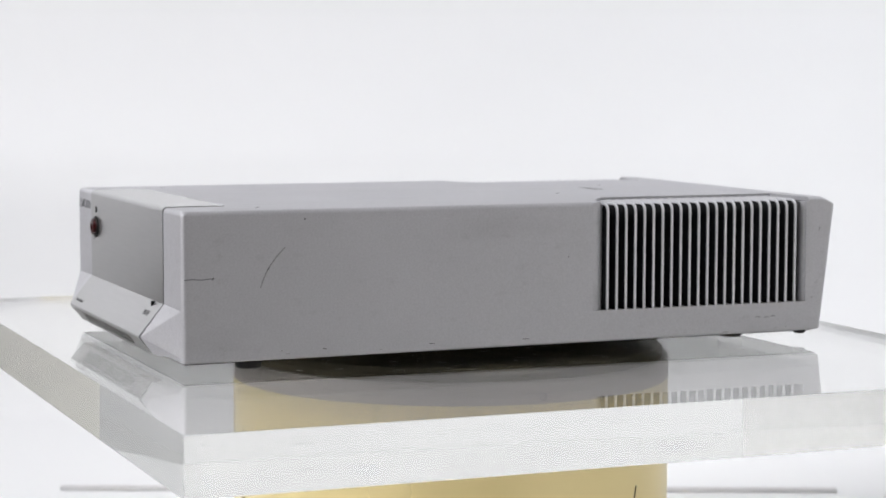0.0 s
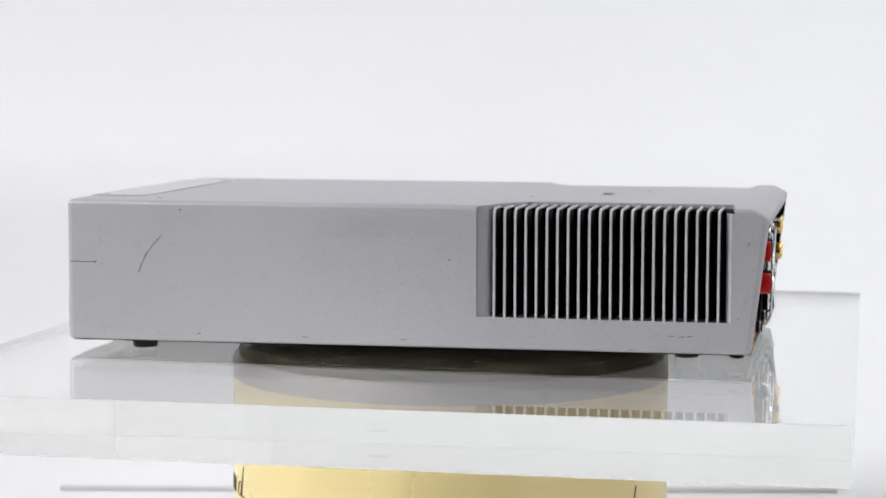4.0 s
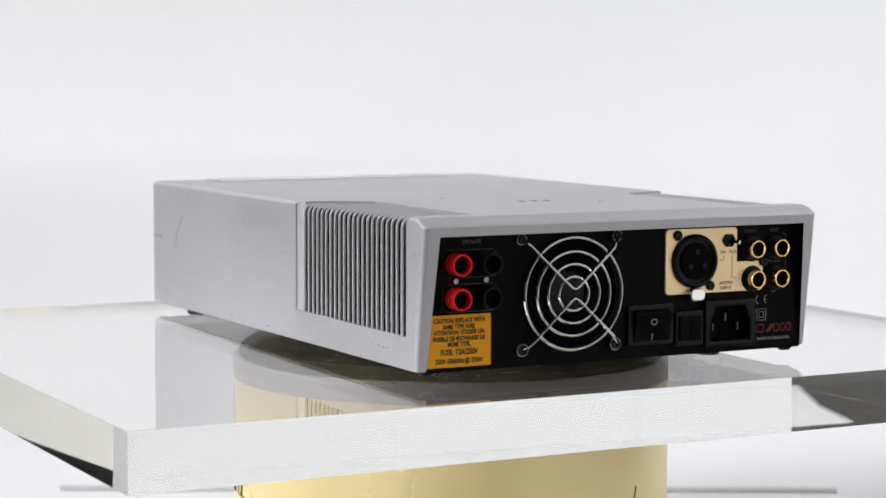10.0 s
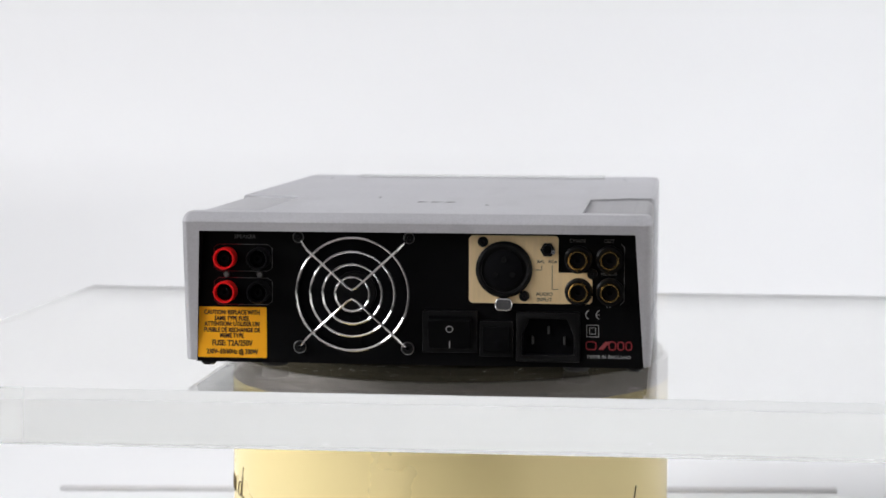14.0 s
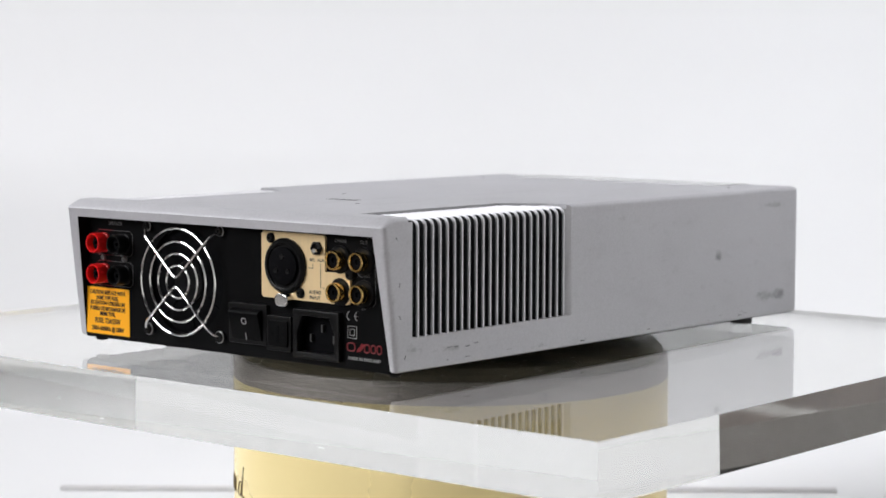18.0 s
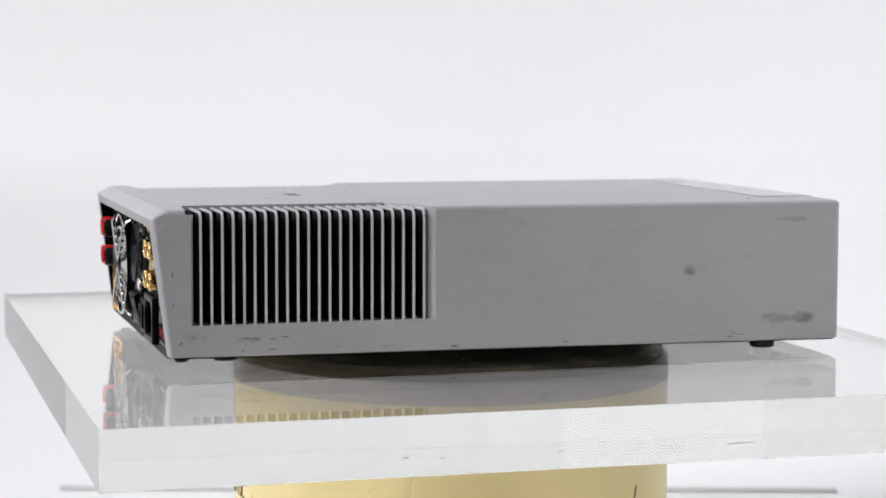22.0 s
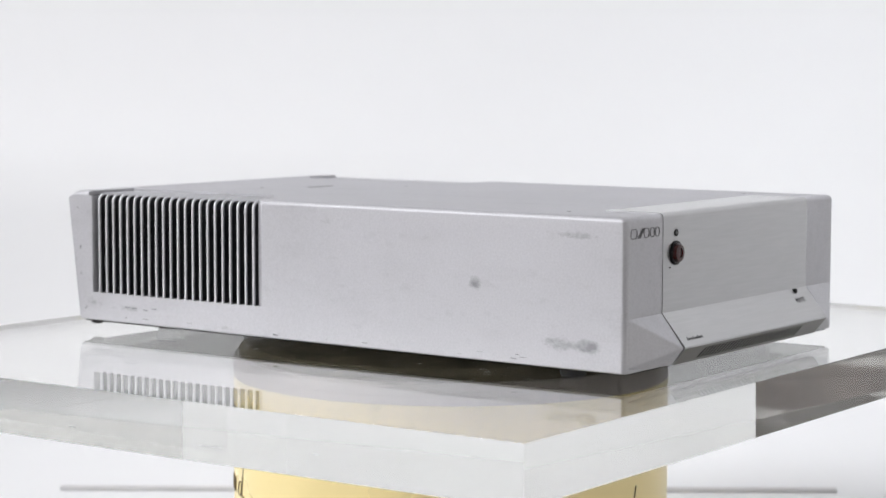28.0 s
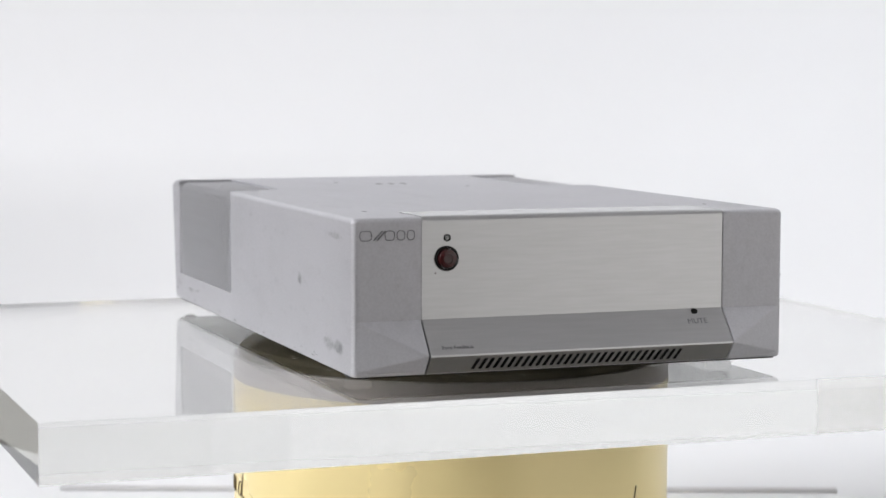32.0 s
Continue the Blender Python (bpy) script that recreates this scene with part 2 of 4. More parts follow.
def lathe(profile, base, axis="y", seg=32, bm=None):
    """A turned shape: profile (radius, along) about an axis through base; closed at the ends where the radius is 0."""
    bm = bm or bmesh.new()
    rings = []
    for r, h in profile:
        ring = []
        for i in range(seg if r > 1e-7 else 1):
            a = 2 * math.pi * i / seg
            c, s = r * math.cos(a), r * math.sin(a)
            p = {"y": (c, h, s), "z": (c, s, h), "x": (h, c, s)}[axis]
            ring.append(bm.verts.new(Vector(base) + Vector(p)))
        rings.append(ring)
    fs = []
    for p, q in zip(rings, rings[1:]):
        for i in range(seg):
            j = (i + 1) % seg
            if len(p) == 1 and len(q) == 1:
                continue
            if len(p) == 1:
                fs.append(bm.faces.new((p[0], q[i], q[j])))
            elif len(q) == 1:
                fs.append(bm.faces.new((p[i], p[j], q[0])))
            else:
                fs.append(bm.faces.new((p[i], p[j], q[j], q[i])))
    bmesh.ops.recalc_face_normals(bm, faces=fs)
    return bm


def tube(path, r, seg=8, closed=False, bm=None):
    """A round wire along a path."""
    bm = bm or bmesh.new()
    path = [Vector(p) for p in path]
    n = len(path)
    rings = []
    side = None
    for i, p in enumerate(path):
        if closed:
            d = path[(i + 1) % n] - path[i - 1]
        else:
            d = path[min(i + 1, n - 1)] - path[max(i - 1, 0)]
        d.normalize()
        if side is None:
            side = d.orthogonal().normalized()
        side = (side - d * side.dot(d)).normalized()
        up = d.cross(side)
        rings.append([bm.verts.new(p + (side * math.cos(a) + up * math.sin(a)) * r) for a in (2 * math.pi * k / seg for k in range(seg))])
    fs = []
    for i in range(n if closed else n - 1):
        p, q = rings[i], rings[(i + 1) % n]
        for k in range(seg):
            fs.append(bm.faces.new((p[k], p[(k + 1) % seg], q[(k + 1) % seg], q[k])))
    if not closed:
        fs += [bm.faces.new(rings[0]), bm.faces.new(rings[-1])]
    bmesh.ops.recalc_face_normals(bm, faces=fs)
    return bm


def mesh_of(bm, name, mats):
    me = bpy.data.meshes.new(name)
    bm.to_mesh(me)
    bm.free()
    for m in mats:
        me.materials.append(m)
    return me


def smooth(me, degrees=35):
    me.polygons.foreach_set("use_smooth", [True] * len(me.polygons))
    me.set_sharp_from_angle(angle=radians(degrees))


def part(name, bm, material, parent, label="", bevel=0.0, segments=2, flat=False):
    me = bm if isinstance(bm, bpy.types.Mesh) else mesh_of(bm, name, [material])
    ob = new(name, me)
    ob.parent = parent
    smooth(me)
    if bevel:
        mod = ob.modifiers.new("bevel", "BEVEL")
        mod.width, mod.segments, mod.limit_method, mod.angle_limit = bevel, segments, "ANGLE", radians(30)
        mod.harden_normals = True
    if flat:
        mod = ob.modifiers.new("flat_faces", "WEIGHTED_NORMAL")
        mod.weight, mod.keep_sharp = 100, True
    if label:
        ob["label"] = label
    return ob


def carved(name, base, cutters, mats, bevel=0.0, segments=2):
    """The base with the cutters taken out of it and its edges rounded, as one mesh."""
    ob = new(name, mesh_of(base, name, mats))
    spare = []
    for c in cutters:
        k = new("cutter", mesh_of(c, "cutter", mats))
        spare.append(k)
        mod = ob.modifiers.new("cut", "BOOLEAN")
        mod.operation, mod.solver, mod.object = "DIFFERENCE", "EXACT", k
    if bevel:
        mod = ob.modifiers.new("bevel", "BEVEL")
        mod.width, mod.segments, mod.limit_method, mod.angle_limit = bevel, segments, "ANGLE", radians(25)
        mod.harden_normals = False
    bpy.context.view_layer.update()
    me = bpy.data.meshes.new_from_object(ob.evaluated_get(bpy.context.evaluated_depsgraph_get()))
    for o in (ob, *spare):
        old = o.data
        bpy.data.objects.remove(o)
        bpy.data.meshes.remove(old)
    return me


def words(name, text, size, material, parent, m, label="", squeeze=1.0, shear=0.0, spacing=1.0, weight=0.0):
    """Flat raised writing, centred, in the plane of m."""
    cu = bpy.data.curves.new(name, "FONT")
    cu.body, cu.size, cu.align_x, cu.align_y, cu.extrude, cu.shear, cu.space_character = text, size, "CENTER", "CENTER", 0.00006, shear, spacing
    cu.resolution_u, cu.offset = 3, weight
    ob = new(name, cu)
    bpy.context.view_layer.update()
    me = bpy.data.meshes.new_from_object(ob.evaluated_get(bpy.context.evaluated_depsgraph_get()))
    bpy.data.objects.remove(ob)
    bpy.data.curves.remove(cu)
    me.transform(m @ Matrix.Diagonal((squeeze, 1, 1, 1)))
    me.materials.clear()
    me.materials.append(material)
    ob = new(name, me)
    ob.parent = parent
    if label:
        ob["label"] = label
    return ob


def facing_back(x, y, z):
    return Matrix(((-1, 0, 0, x), (0, 0, 1, y), (0, 1, 0, z), (0, 0, 0, 1)))


def facing_front(x, y, z, lean=0.0):
    return Matrix(((1, 0, 0, x), (0, 0, -1, y), (0, 1, 0, z), (0, 0, 0, 1))) @ pose(0, 0, 0, lean)


def rounded(x0, x1, z0, z1, r, n=5):
    pts = []
    for cx, cz, a0 in ((x1 - r, z1 - r, 0), (x0 + r, z1 - r, 90), (x0 + r, z0 + r, 180), (x1 - r, z0 + r, 270)):
        for i in range(n + 1):
            a = radians(a0 + 90 * i / n)
            pts.append((cx + r * math.cos(a), cz + r * math.sin(a)))
    return pts


def empty(name, m):
    ob = new(name)
    ob.empty_display_size = 0.05
    ob.matrix_basis = m
    return ob


# ---- the room ----
def slab(name, x0, x1, y0, y1, z0, z1, material, uv=None):
    me = mesh_of(box(x0, x1, y0, y1, z0, z1), name, [material])
    if uv:
        layer = me.uv_layers.new(name="uv")
        for lp in me.loops:
            v = me.vertices[lp.vertex_index].co
            layer.data[lp.index].uv = (v[uv[0]], v[uv[1]])
    ob = new(name, me)
    return tagged(ob, kind="structure")


def room():
    slab("floor", -3.2, 2.8, -3.0, 2.4, -0.1, 0.0, TILE, (0, 1))["label"] = "brown stone tile floor with pale joints"
    slab("wall_left", -3.3, -3.2, -2.05, 2.4, 0, 2.8, FARWALL)["label"] = "plain grey painted studio wall"
    # an oblique tiled wall that steps up away from the table
    for x0, x1, top in ((0.0, 0.75, 0.985), (0.75, 1.40, 1.20), (1.40, 3.05, 1.50)):
        low = slab("wall_low", x0, x1, 0.0, 0.05, 0, top, TILE, (0, 2))
        low["label"] = "low brown stone tile wall with pale joints beside the table"
        low.matrix_basis = pose(-0.55, -0.363, 0, 0, 0, 148)
    slab("wall_corner", -3.3, -3.2, -3.0, -2.05, 0, 2.8, WHITEWALL)["label"] = "plain white painted studio wall"
    slab("wall_right", 1.8, 1.9, -3.0, 2.4, 0, 2.8, WHITEWALL)["label"] = "plain white painted studio wall"
    # unseen block added to bounce pale light into the sheet's edges
    slab("reflector_block", 0.96, 1.799, 0.08, 2.399, 0, 2.799, REFLECTOR)["label"] = "plain pale grey block added beside the table to reflect light"
    slab("wall_back", -3.3, 2.9, 2.4, 2.5, 0, 2.8, WHITEWALL)["label"] = "plain white painted studio wall"
    slab("wall_front", -3.3, 2.9, -3.1, -3.0, 0, 2.8, DARKWALL)["label"] = "plain dark grey painted wall"
    slab("ceiling", -3.3, 2.9, -3.1, 2.5, 2.8, 2.9, WHITEWALL)["label"] = "plain white painted ceiling"


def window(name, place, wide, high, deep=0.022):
    """A pale frame of four bars added round an unseen fill lamp; its plane is x, z of its own space."""
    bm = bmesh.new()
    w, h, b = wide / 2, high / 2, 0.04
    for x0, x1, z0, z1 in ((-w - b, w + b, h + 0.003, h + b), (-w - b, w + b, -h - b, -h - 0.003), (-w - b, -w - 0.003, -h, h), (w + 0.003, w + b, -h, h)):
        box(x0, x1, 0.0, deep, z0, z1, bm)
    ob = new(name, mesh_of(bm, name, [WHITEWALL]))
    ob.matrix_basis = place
    tagged(ob, "pale frame added round an unseen fill lamp on the wall", "window", kind="structure")


def lamp_frames():
    window("lamp_frame_1", pose(1.798, -1.92, 0.865, 0, 0, 90), 1.56, 1.25)
    window("lamp_frame_2", pose(1.798, -0.64, 0.87, 0, 0, 90), 0.98, 0.84, 0.017)
    window("lamp_frame_3", pose(-2.20, -2.999, 0.85), 1.3, 1.6)


def backdrop():
    """White paper that lies on the table and curves up behind it."""
    prof = [(-0.17, TABLE)]
    r, y1 = 0.45, 0.95
    for i in range(17):
        a = math.pi / 2 * i / 16
        prof.append((y1 - r + r * math.sin(a), TABLE + r - r * math.cos(a)))
    prof.append((y1, 2.6))
    bm = bmesh.new()
    lo = [[bm.verts.new((x, y, z)) for y, z in prof] for x in (-0.50, 0.50, 0.62, 0.95)]
    lo[2][0].co.y = lo[3][0].co.y = 0.15
    for v in lo[0]:
        v.co.x -= 0.61 * min(1, max(0, (v.co.z - TABLE) / 0.15))
    for i in range(len(prof) - 1):
        for a, b in zip(lo, lo[1:]):
            bm.faces.new((a[i], b[i], b[i + 1], a[i + 1]))
    me = mesh_of(bm, "backdrop", [PAPER])
    smooth(me, 60)
    ob = new("backdrop", me)
    mod = ob.modifiers.new("thickness", "SOLIDIFY")
    mod.thickness, mod.offset = 0.003, -1
    tagged(ob, "seamless white studio paper curving up behind the table", "backdrop", kind="structure")


def table():
    t = empty("table", pose(0, 0, 0))
    tagged(t, "white laminate studio table under the backdrop paper", "table")
    part("tabletop", prism([(-0.50, -0.17), (0.50, -0.17), (0.62, 0.15), (0.95, 0.15), (0.95, 0.9), (-0.50, 0.9)], lambda u, v, w: (u, v, TABLE - 0.034 + w), 0.030), TABLEWOOD, t, bevel=0.003)
    for x, y in ((-0.44, -0.12), (-0.44, 0.6), (0.46, -0.12), (0.9, 0.6)):
        part("leg", box(x - 0.03, x + 0.03, y - 0.03, y + 0.03, 0, TABLE - 0.034), TABLEWOOD, t, bevel=0.003)


def rails():
    """Thin pale strips on the paper behind the drum, placed to fit the view."""
    for x0, x1, y, h in ((-0.2545, 0.2555, 0.237, 0.0032),):
        e = empty("strip", pose(0, y, TABLE))
        tagged(e, "thin pale grey strip standing in for a base edge and shade", "strip")
        part("bar", box(x0, x1, -0.003, 0.003, 0, h), GREYRAIL, e, bevel=0.001)
    e = empty("strip", pose(0, 0.19, TABLE))
    tagged(e, "short pale grey strip lying on white paper", "strip")
    part("bar", box(-0.237, -0.21, -0.003, 0.003, 0, 0.003), GREYRAIL, e, bevel=0.001)


def drum():
    """The still drum that carries and turns the sheet."""
    d = empty("turntable_drum", pose(0.0015, 0, TABLE))
    tagged(d, "cream gold metal turntable drum with brown script lettering", "turntable")
    R = 0.1167
    part("shell", lathe([(R - 0.004, 0.0), (R, 0.0), (R, DRUM - 0.0173), (R - 0.004, DRUM - 0.0173)], (0, 0, 0), "z", 96), CREAM, d)
    # added band: shade under sheet and amplifier put into a duller colour
    part("shade_band", lathe([(R - 0.004, DRUM - 0.0172), (R, DRUM - 0.0172), (R, DRUM - 0.0075), (R - 0.0006, DRUM - 0.0062), (R - 0.004, DRUM - 0.006)], (0, 0, 0), "z", 96), DRUM_SHADE, d, "duller band added round the drum top, shade in its colour")
    # the amplifier's shadow is put into the deck's dark colour
    part("deck", lathe([(0, 0.001), (R - 0.003, 0.001), (R - 0.003, DRUM - 0.003), (R - 0.006, DRUM), (0, DRUM)], (0, 0, 0), "z", 96), DECK, d, "worn turning disc on top, amplifier shade put into its colour")
    ring = []
    for i in range(20):
        a = radians(22.8) + 0.0017 * math.cos(math.pi * i / 10) / R
        ring.append(((R + 0.0001) * math.sin(a), -(R + 0.0001) * math.cos(a), 0.0953 + 0.0017 * math.sin(math.pi * i / 10)))
    part("screw_rim", tube(ring, 0.0005, 6, True), SCUFF, d)
    # slanted script strokes round the shell
    def stroke(mid, pts, w=0.00034):
        path = []
        for u, v in pts:
            a = mid + u / R
            path.append(((R + 0.0001) * math.sin(a), -(R + 0.0001) * math.cos(a), v))
        part("lettering", tube(path, w, 6), BROWNINK, d)
    def arc(cx, cz, rx, rz, a0, a1, n=12):
        out = []
        for i in range(n + 1):
            a = radians(a0 + (a1 - a0) * i / n)
            out.append((cx + rx * math.cos(a) + rz * math.sin(a) * 0.25, cz + rz * math.sin(a)))
        return out
    for mid, h0, rest in ((radians(-69), DRUM - 0.0555, True), (radians(52.1), DRUM - 0.0600, False)):
        stroke(mid, arc(-0.0035, h0 + 0.004, 0.0032, 0.004, 60, 400))
        stroke(mid, [(0.0035, h0 + 0.0165), (0.0005, h0 + 0.004), (0.0003, h0 + 0.0008), (0.0022, h0 - 0.0008), (0.004, h0 + 0.001)])
        if rest:
            stroke(mid, [(-0.0175, h0 + 0.008), (-0.019, h0), (-0.0165, h0 + 0.0065), (-0.0145, h0 + 0.0078), (-0.0138, h0 + 0.0065), (-0.0148, h0 + 0.001), (-0.0115, h0 + 0.0005)])
            stroke(mid, arc(-0.026, h0 + 0.004, 0.0032, 0.004, 60, 420))


# ---- the acrylic sheet ----
PX, PY = 0.2565, 0.2165


def acrylic_sheet():
    s = empty("acrylic_sheet", pose(0, 0, TOP - THICK))
    tagged(s, "thick clear acrylic sheet with polished edges on the drum", "acrylic sheet")
    ob = part("slab", box(-PX, PX, -PY, PY, 0.0004, THICK), ACRYLIC, s, bevel=0.00006, segments=1)
    ob.visible_shadow = False
    # worn streaks under the sheet, round the drum
    rng = random.Random(11)
    bm = bmesh.new()
    for _ in range(300):
        r, a, way = 0.155 * math.sqrt(rng.random()), rng.uniform(0, 6.283), rng.uniform(0, 3.14)
        x, y, ln = r * math.cos(a), r * math.sin(a), rng.uniform(0.0006, 0.0050)
        bend = rng.uniform(-0.4, 0.4)
        tube([(x, y, 0.0001), (x + ln / 2 * math.cos(way), y + ln / 2 * math.sin(way), 0.0001), (x + ln * math.cos(way + bend), y + ln * math.sin(way + bend), 0.0001)], rng.uniform(0.00006, 0.00016), 4, bm=bm)
    tagged(part("scratches", bm, WORN, s, "pale scratches under the clear sheet"), kind="stuff")
    # small nicks on the polished edges
    for side, along, z, ln in ((-1, -0.1147, 0.0105, 0.0014), (-1, 0.0246, 0.0080, 0.0022), (-1, 0.0759, 0.0077, 0.0012), (-1, 0.1605, 0.0205, 0.0010), (-1, 0.0912, 0.0086, 0.0016), (-1, -0.0575, 0.0078, 0.0060), (1, 0.1845, 0.0162, 0.0010), (1, -0.06, 0.0120, 0.0012)):
        x = side * (PX + 0.00005)
        part("nick", tube([(x, along - ln, z), (x, along, z + 0.0001), (x, along + ln, z - 0.0001)], 0.00016, 5), FAINT, s)
    for along, z, ln in ((-0.1112, 0.0063, 0.0016), (0.0622, 0.0102, 0.0010), (0.0310, 0.0033, 0.0014)):
        part("nick", tube([(along - ln, PY + 0.00005, z), (along, PY + 0.00005, z + 0.0001), (along + ln, PY + 0.00005, z)], 0.00016, 5), FAINT, s)
    return s


# ---- the amplifier ----
CX = -0.0037                      # its middle, off the turning axis
HW = 0.1075                       # half its width
Z0, Z1 = 0.0062, 0.0756           # under and upper side over the sheet
FRONT = -0.1755
LIFT = 0.0003                     # hair of air under the feet
IN = 0.0750                       # half the width of the front plate
BACK = 0.1670                     # plane of the black rear panel
FOLD, CHINZ, CHINY = 0.0298, 0.0146, -0.1875


def casing(amp):
    # rounded block, its rear leaning out towards the top
    r = 0.0024
    levels = [(Z0, 0.0012, 0.1662), (Z0 + 0.0004, 0.0004, 0.1670), (Z0 + 0.0012, 0.0, 0.1674), (0.0702, 0.0, 0.1750)]
    levels += [(0.0713, 0.0, 0.1752), (0.0721, 0.0, 0.1747)]
    for i in range(7):
        a = radians(15 * i)
        z = Z1 - r + r * math.sin(a)
        levels.append((z, r * (1 - math.cos(a)), 0.1747 - (z - 0.0721) * 1.9 - (0.0006 if i == 6 else 0)))
    base = bmesh.new()
    rings = []
    for z, inset, back in levels:
        row = []
        for sx, sy, turn in ((1, 1, 0), (-1, 1, 90), (-1, -1, 180), (1, -1, 270)):
            q = 0.0028
            for i in range(6):
                a = radians(turn + 18 * i)
                wide = HW - inset + (sx * 0.0010 if sy > 0 else 0) - q
                y = back - q if sy > 0 else FRONT + inset + q
                low = 0.0014 if sy < 0 and z < 0.02 else 0.0
                row.append(base.verts.new((CX + sx * wide + q * math.cos(a), y + q * math.sin(a), z - low)))
        rings.append(row)
    for p, q in zip(rings, rings[1:]):
        for i in range(len(p)):
            k = (i + 1) % len(p)
            base.faces.new((p[i], p[k], q[k], q[i]))
    base.faces.new(rings[0][::-1])
    base.faces.new(rings[-1])
    cutters = []
    for s in (-1, 1):
        line = [(0.13, 0.0325), (HW, 0.0348), (HW - 0.0010, 0.0380), (HW - 0.0028, 0.0410), (HW - 0.0060, 0.0432), (HW - 0.0150, 0.0434), (HW - 0.0150, 0.1542), (HW - 0.0040, 0.1548), (HW - 0.0012, 0.1560), (HW, 0.1575), (0.13, 0.1585)]
        c = prism(line, lambda u, v, w: (CX + s * u, v, 0.0213 + w), 0.1)
        c.normal_update()
        # shade deep in the recess is put in as black on its inner wall
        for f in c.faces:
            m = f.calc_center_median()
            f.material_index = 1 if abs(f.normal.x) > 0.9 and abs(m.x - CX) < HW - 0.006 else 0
        cutters.append(c)
        line = [(0.13, 0.0330), (HW - 0.0010, 0.0400), (HW - 0.0155, 0.0431), (0.0745, 0.0555), (0.0745, 0.1560), (HW, 0.1590), (0.13, 0.1600)]
        c = prism(line, lambda u, v, w: (CX + s * u, v, Z1 - 0.0022 + w), 0.1)
        c.normal_update()
        # shade between the rib tops is put into the floor's black
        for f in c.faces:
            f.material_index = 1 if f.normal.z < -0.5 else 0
        cutters.append(c)
    # the rear opening, wider towards the bottom
    c = hull([(CX + s * w, y, z) for s in (-1, 1) for w, z in ((0.1035, -0.02), (0.1032, 0.006), (0.1002 if s > 0 else 0.0990, 0.0672)) for y in (BACK - 0.004, 0.25)])
    for f in c.faces:
        f.material_index = 1
    cutters.append(c)
    cutters.append(box(CX + IN, CX + IN + 0.0006, FRONT - 0.01, FRONT + 0.0025, -0.01, 0.2))
    cutters.append(box(CX + IN, CX + IN + 0.0004, FRONT - 0.01, -0.1455, Z1 - 0.0015, 0.2))
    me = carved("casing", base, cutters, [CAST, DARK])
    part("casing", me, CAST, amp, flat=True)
    for s in (-1, 1):
        o, i = CX + s * (HW - 0.0020), CX + s * (IN + (0.0007 if s > 0 else 0.0003))
        pts = [(o, FRONT + 0.0001, FOLD), (i, FRONT - 0.0004, FOLD), (i, CHINY, CHINZ), (o, FRONT + 0.0001, Z0 + 0.0010), (i, -0.1812, Z0), (o, FRONT + 0.006, FOLD), (i, FRONT + 0.006, FOLD), (o, FRONT + 0.006, Z0 - 0.0006), (i, FRONT + 0.006, Z0 - 0.0010)]
        part("corner_cheek", hull(pts), CAST, amp, "faceted cast corner of the casing", 0.0007)
    part("bottom_plate", hull([(CX + w, y, z) for w in (-0.1045, 0.1045) for y, z in ((-0.1735, Z0 - 0.0021), (-0.1735, Z0), (0.164, Z0 - 0.0007), (0.164, Z0 + 0.001))]), UNDER, amp, "dark metal underside")


def fins(amp):
    """Cooling ribs: bare metal along the rounded outer edge, slot shade put into the flanks' dark colour."""
    for s in (-1, 1):
        def outline(inset, inner):
            zt, xo, r = Z1 - 0.0010 - inset, HW - 0.0005 - inset, 0.0042 - inset
            pts = [(inner, 0.0205), (inner, zt)]
            for i in range(7):
                a = radians(90 - 90 * i / 6)
                pts.append((xo - r + r * math.cos(a), zt - r + r * math.sin(a)))
            return pts + [(xo, 0.0205)]
        bm = bmesh.new()
        loops = []
        for y, inset in ((-0.00062, 0.0010), (-0.00062, 0.0003), (-0.00046, 0.0), (0.00046, 0.0), (0.00062, 0.0003), (0.00062, 0.0010)):
            loops.append([bm.verts.new((CX + s * u, y, v)) for u, v in outline(inset, 0.0740)])
        n = len(loops[0])
        for p, q in zip(loops, loops[1:]):
            for i in range(1, n - 1):
                bm.faces.new((p[i], p[i + 1], q[i + 1], q[i]))
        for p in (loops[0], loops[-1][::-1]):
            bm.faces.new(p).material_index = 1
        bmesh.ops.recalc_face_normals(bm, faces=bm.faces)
        me = mesh_of(bm, "fin", [FIN, SLOT_SHADE])
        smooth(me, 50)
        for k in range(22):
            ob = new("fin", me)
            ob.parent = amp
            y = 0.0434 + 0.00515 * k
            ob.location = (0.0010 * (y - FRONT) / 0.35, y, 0)


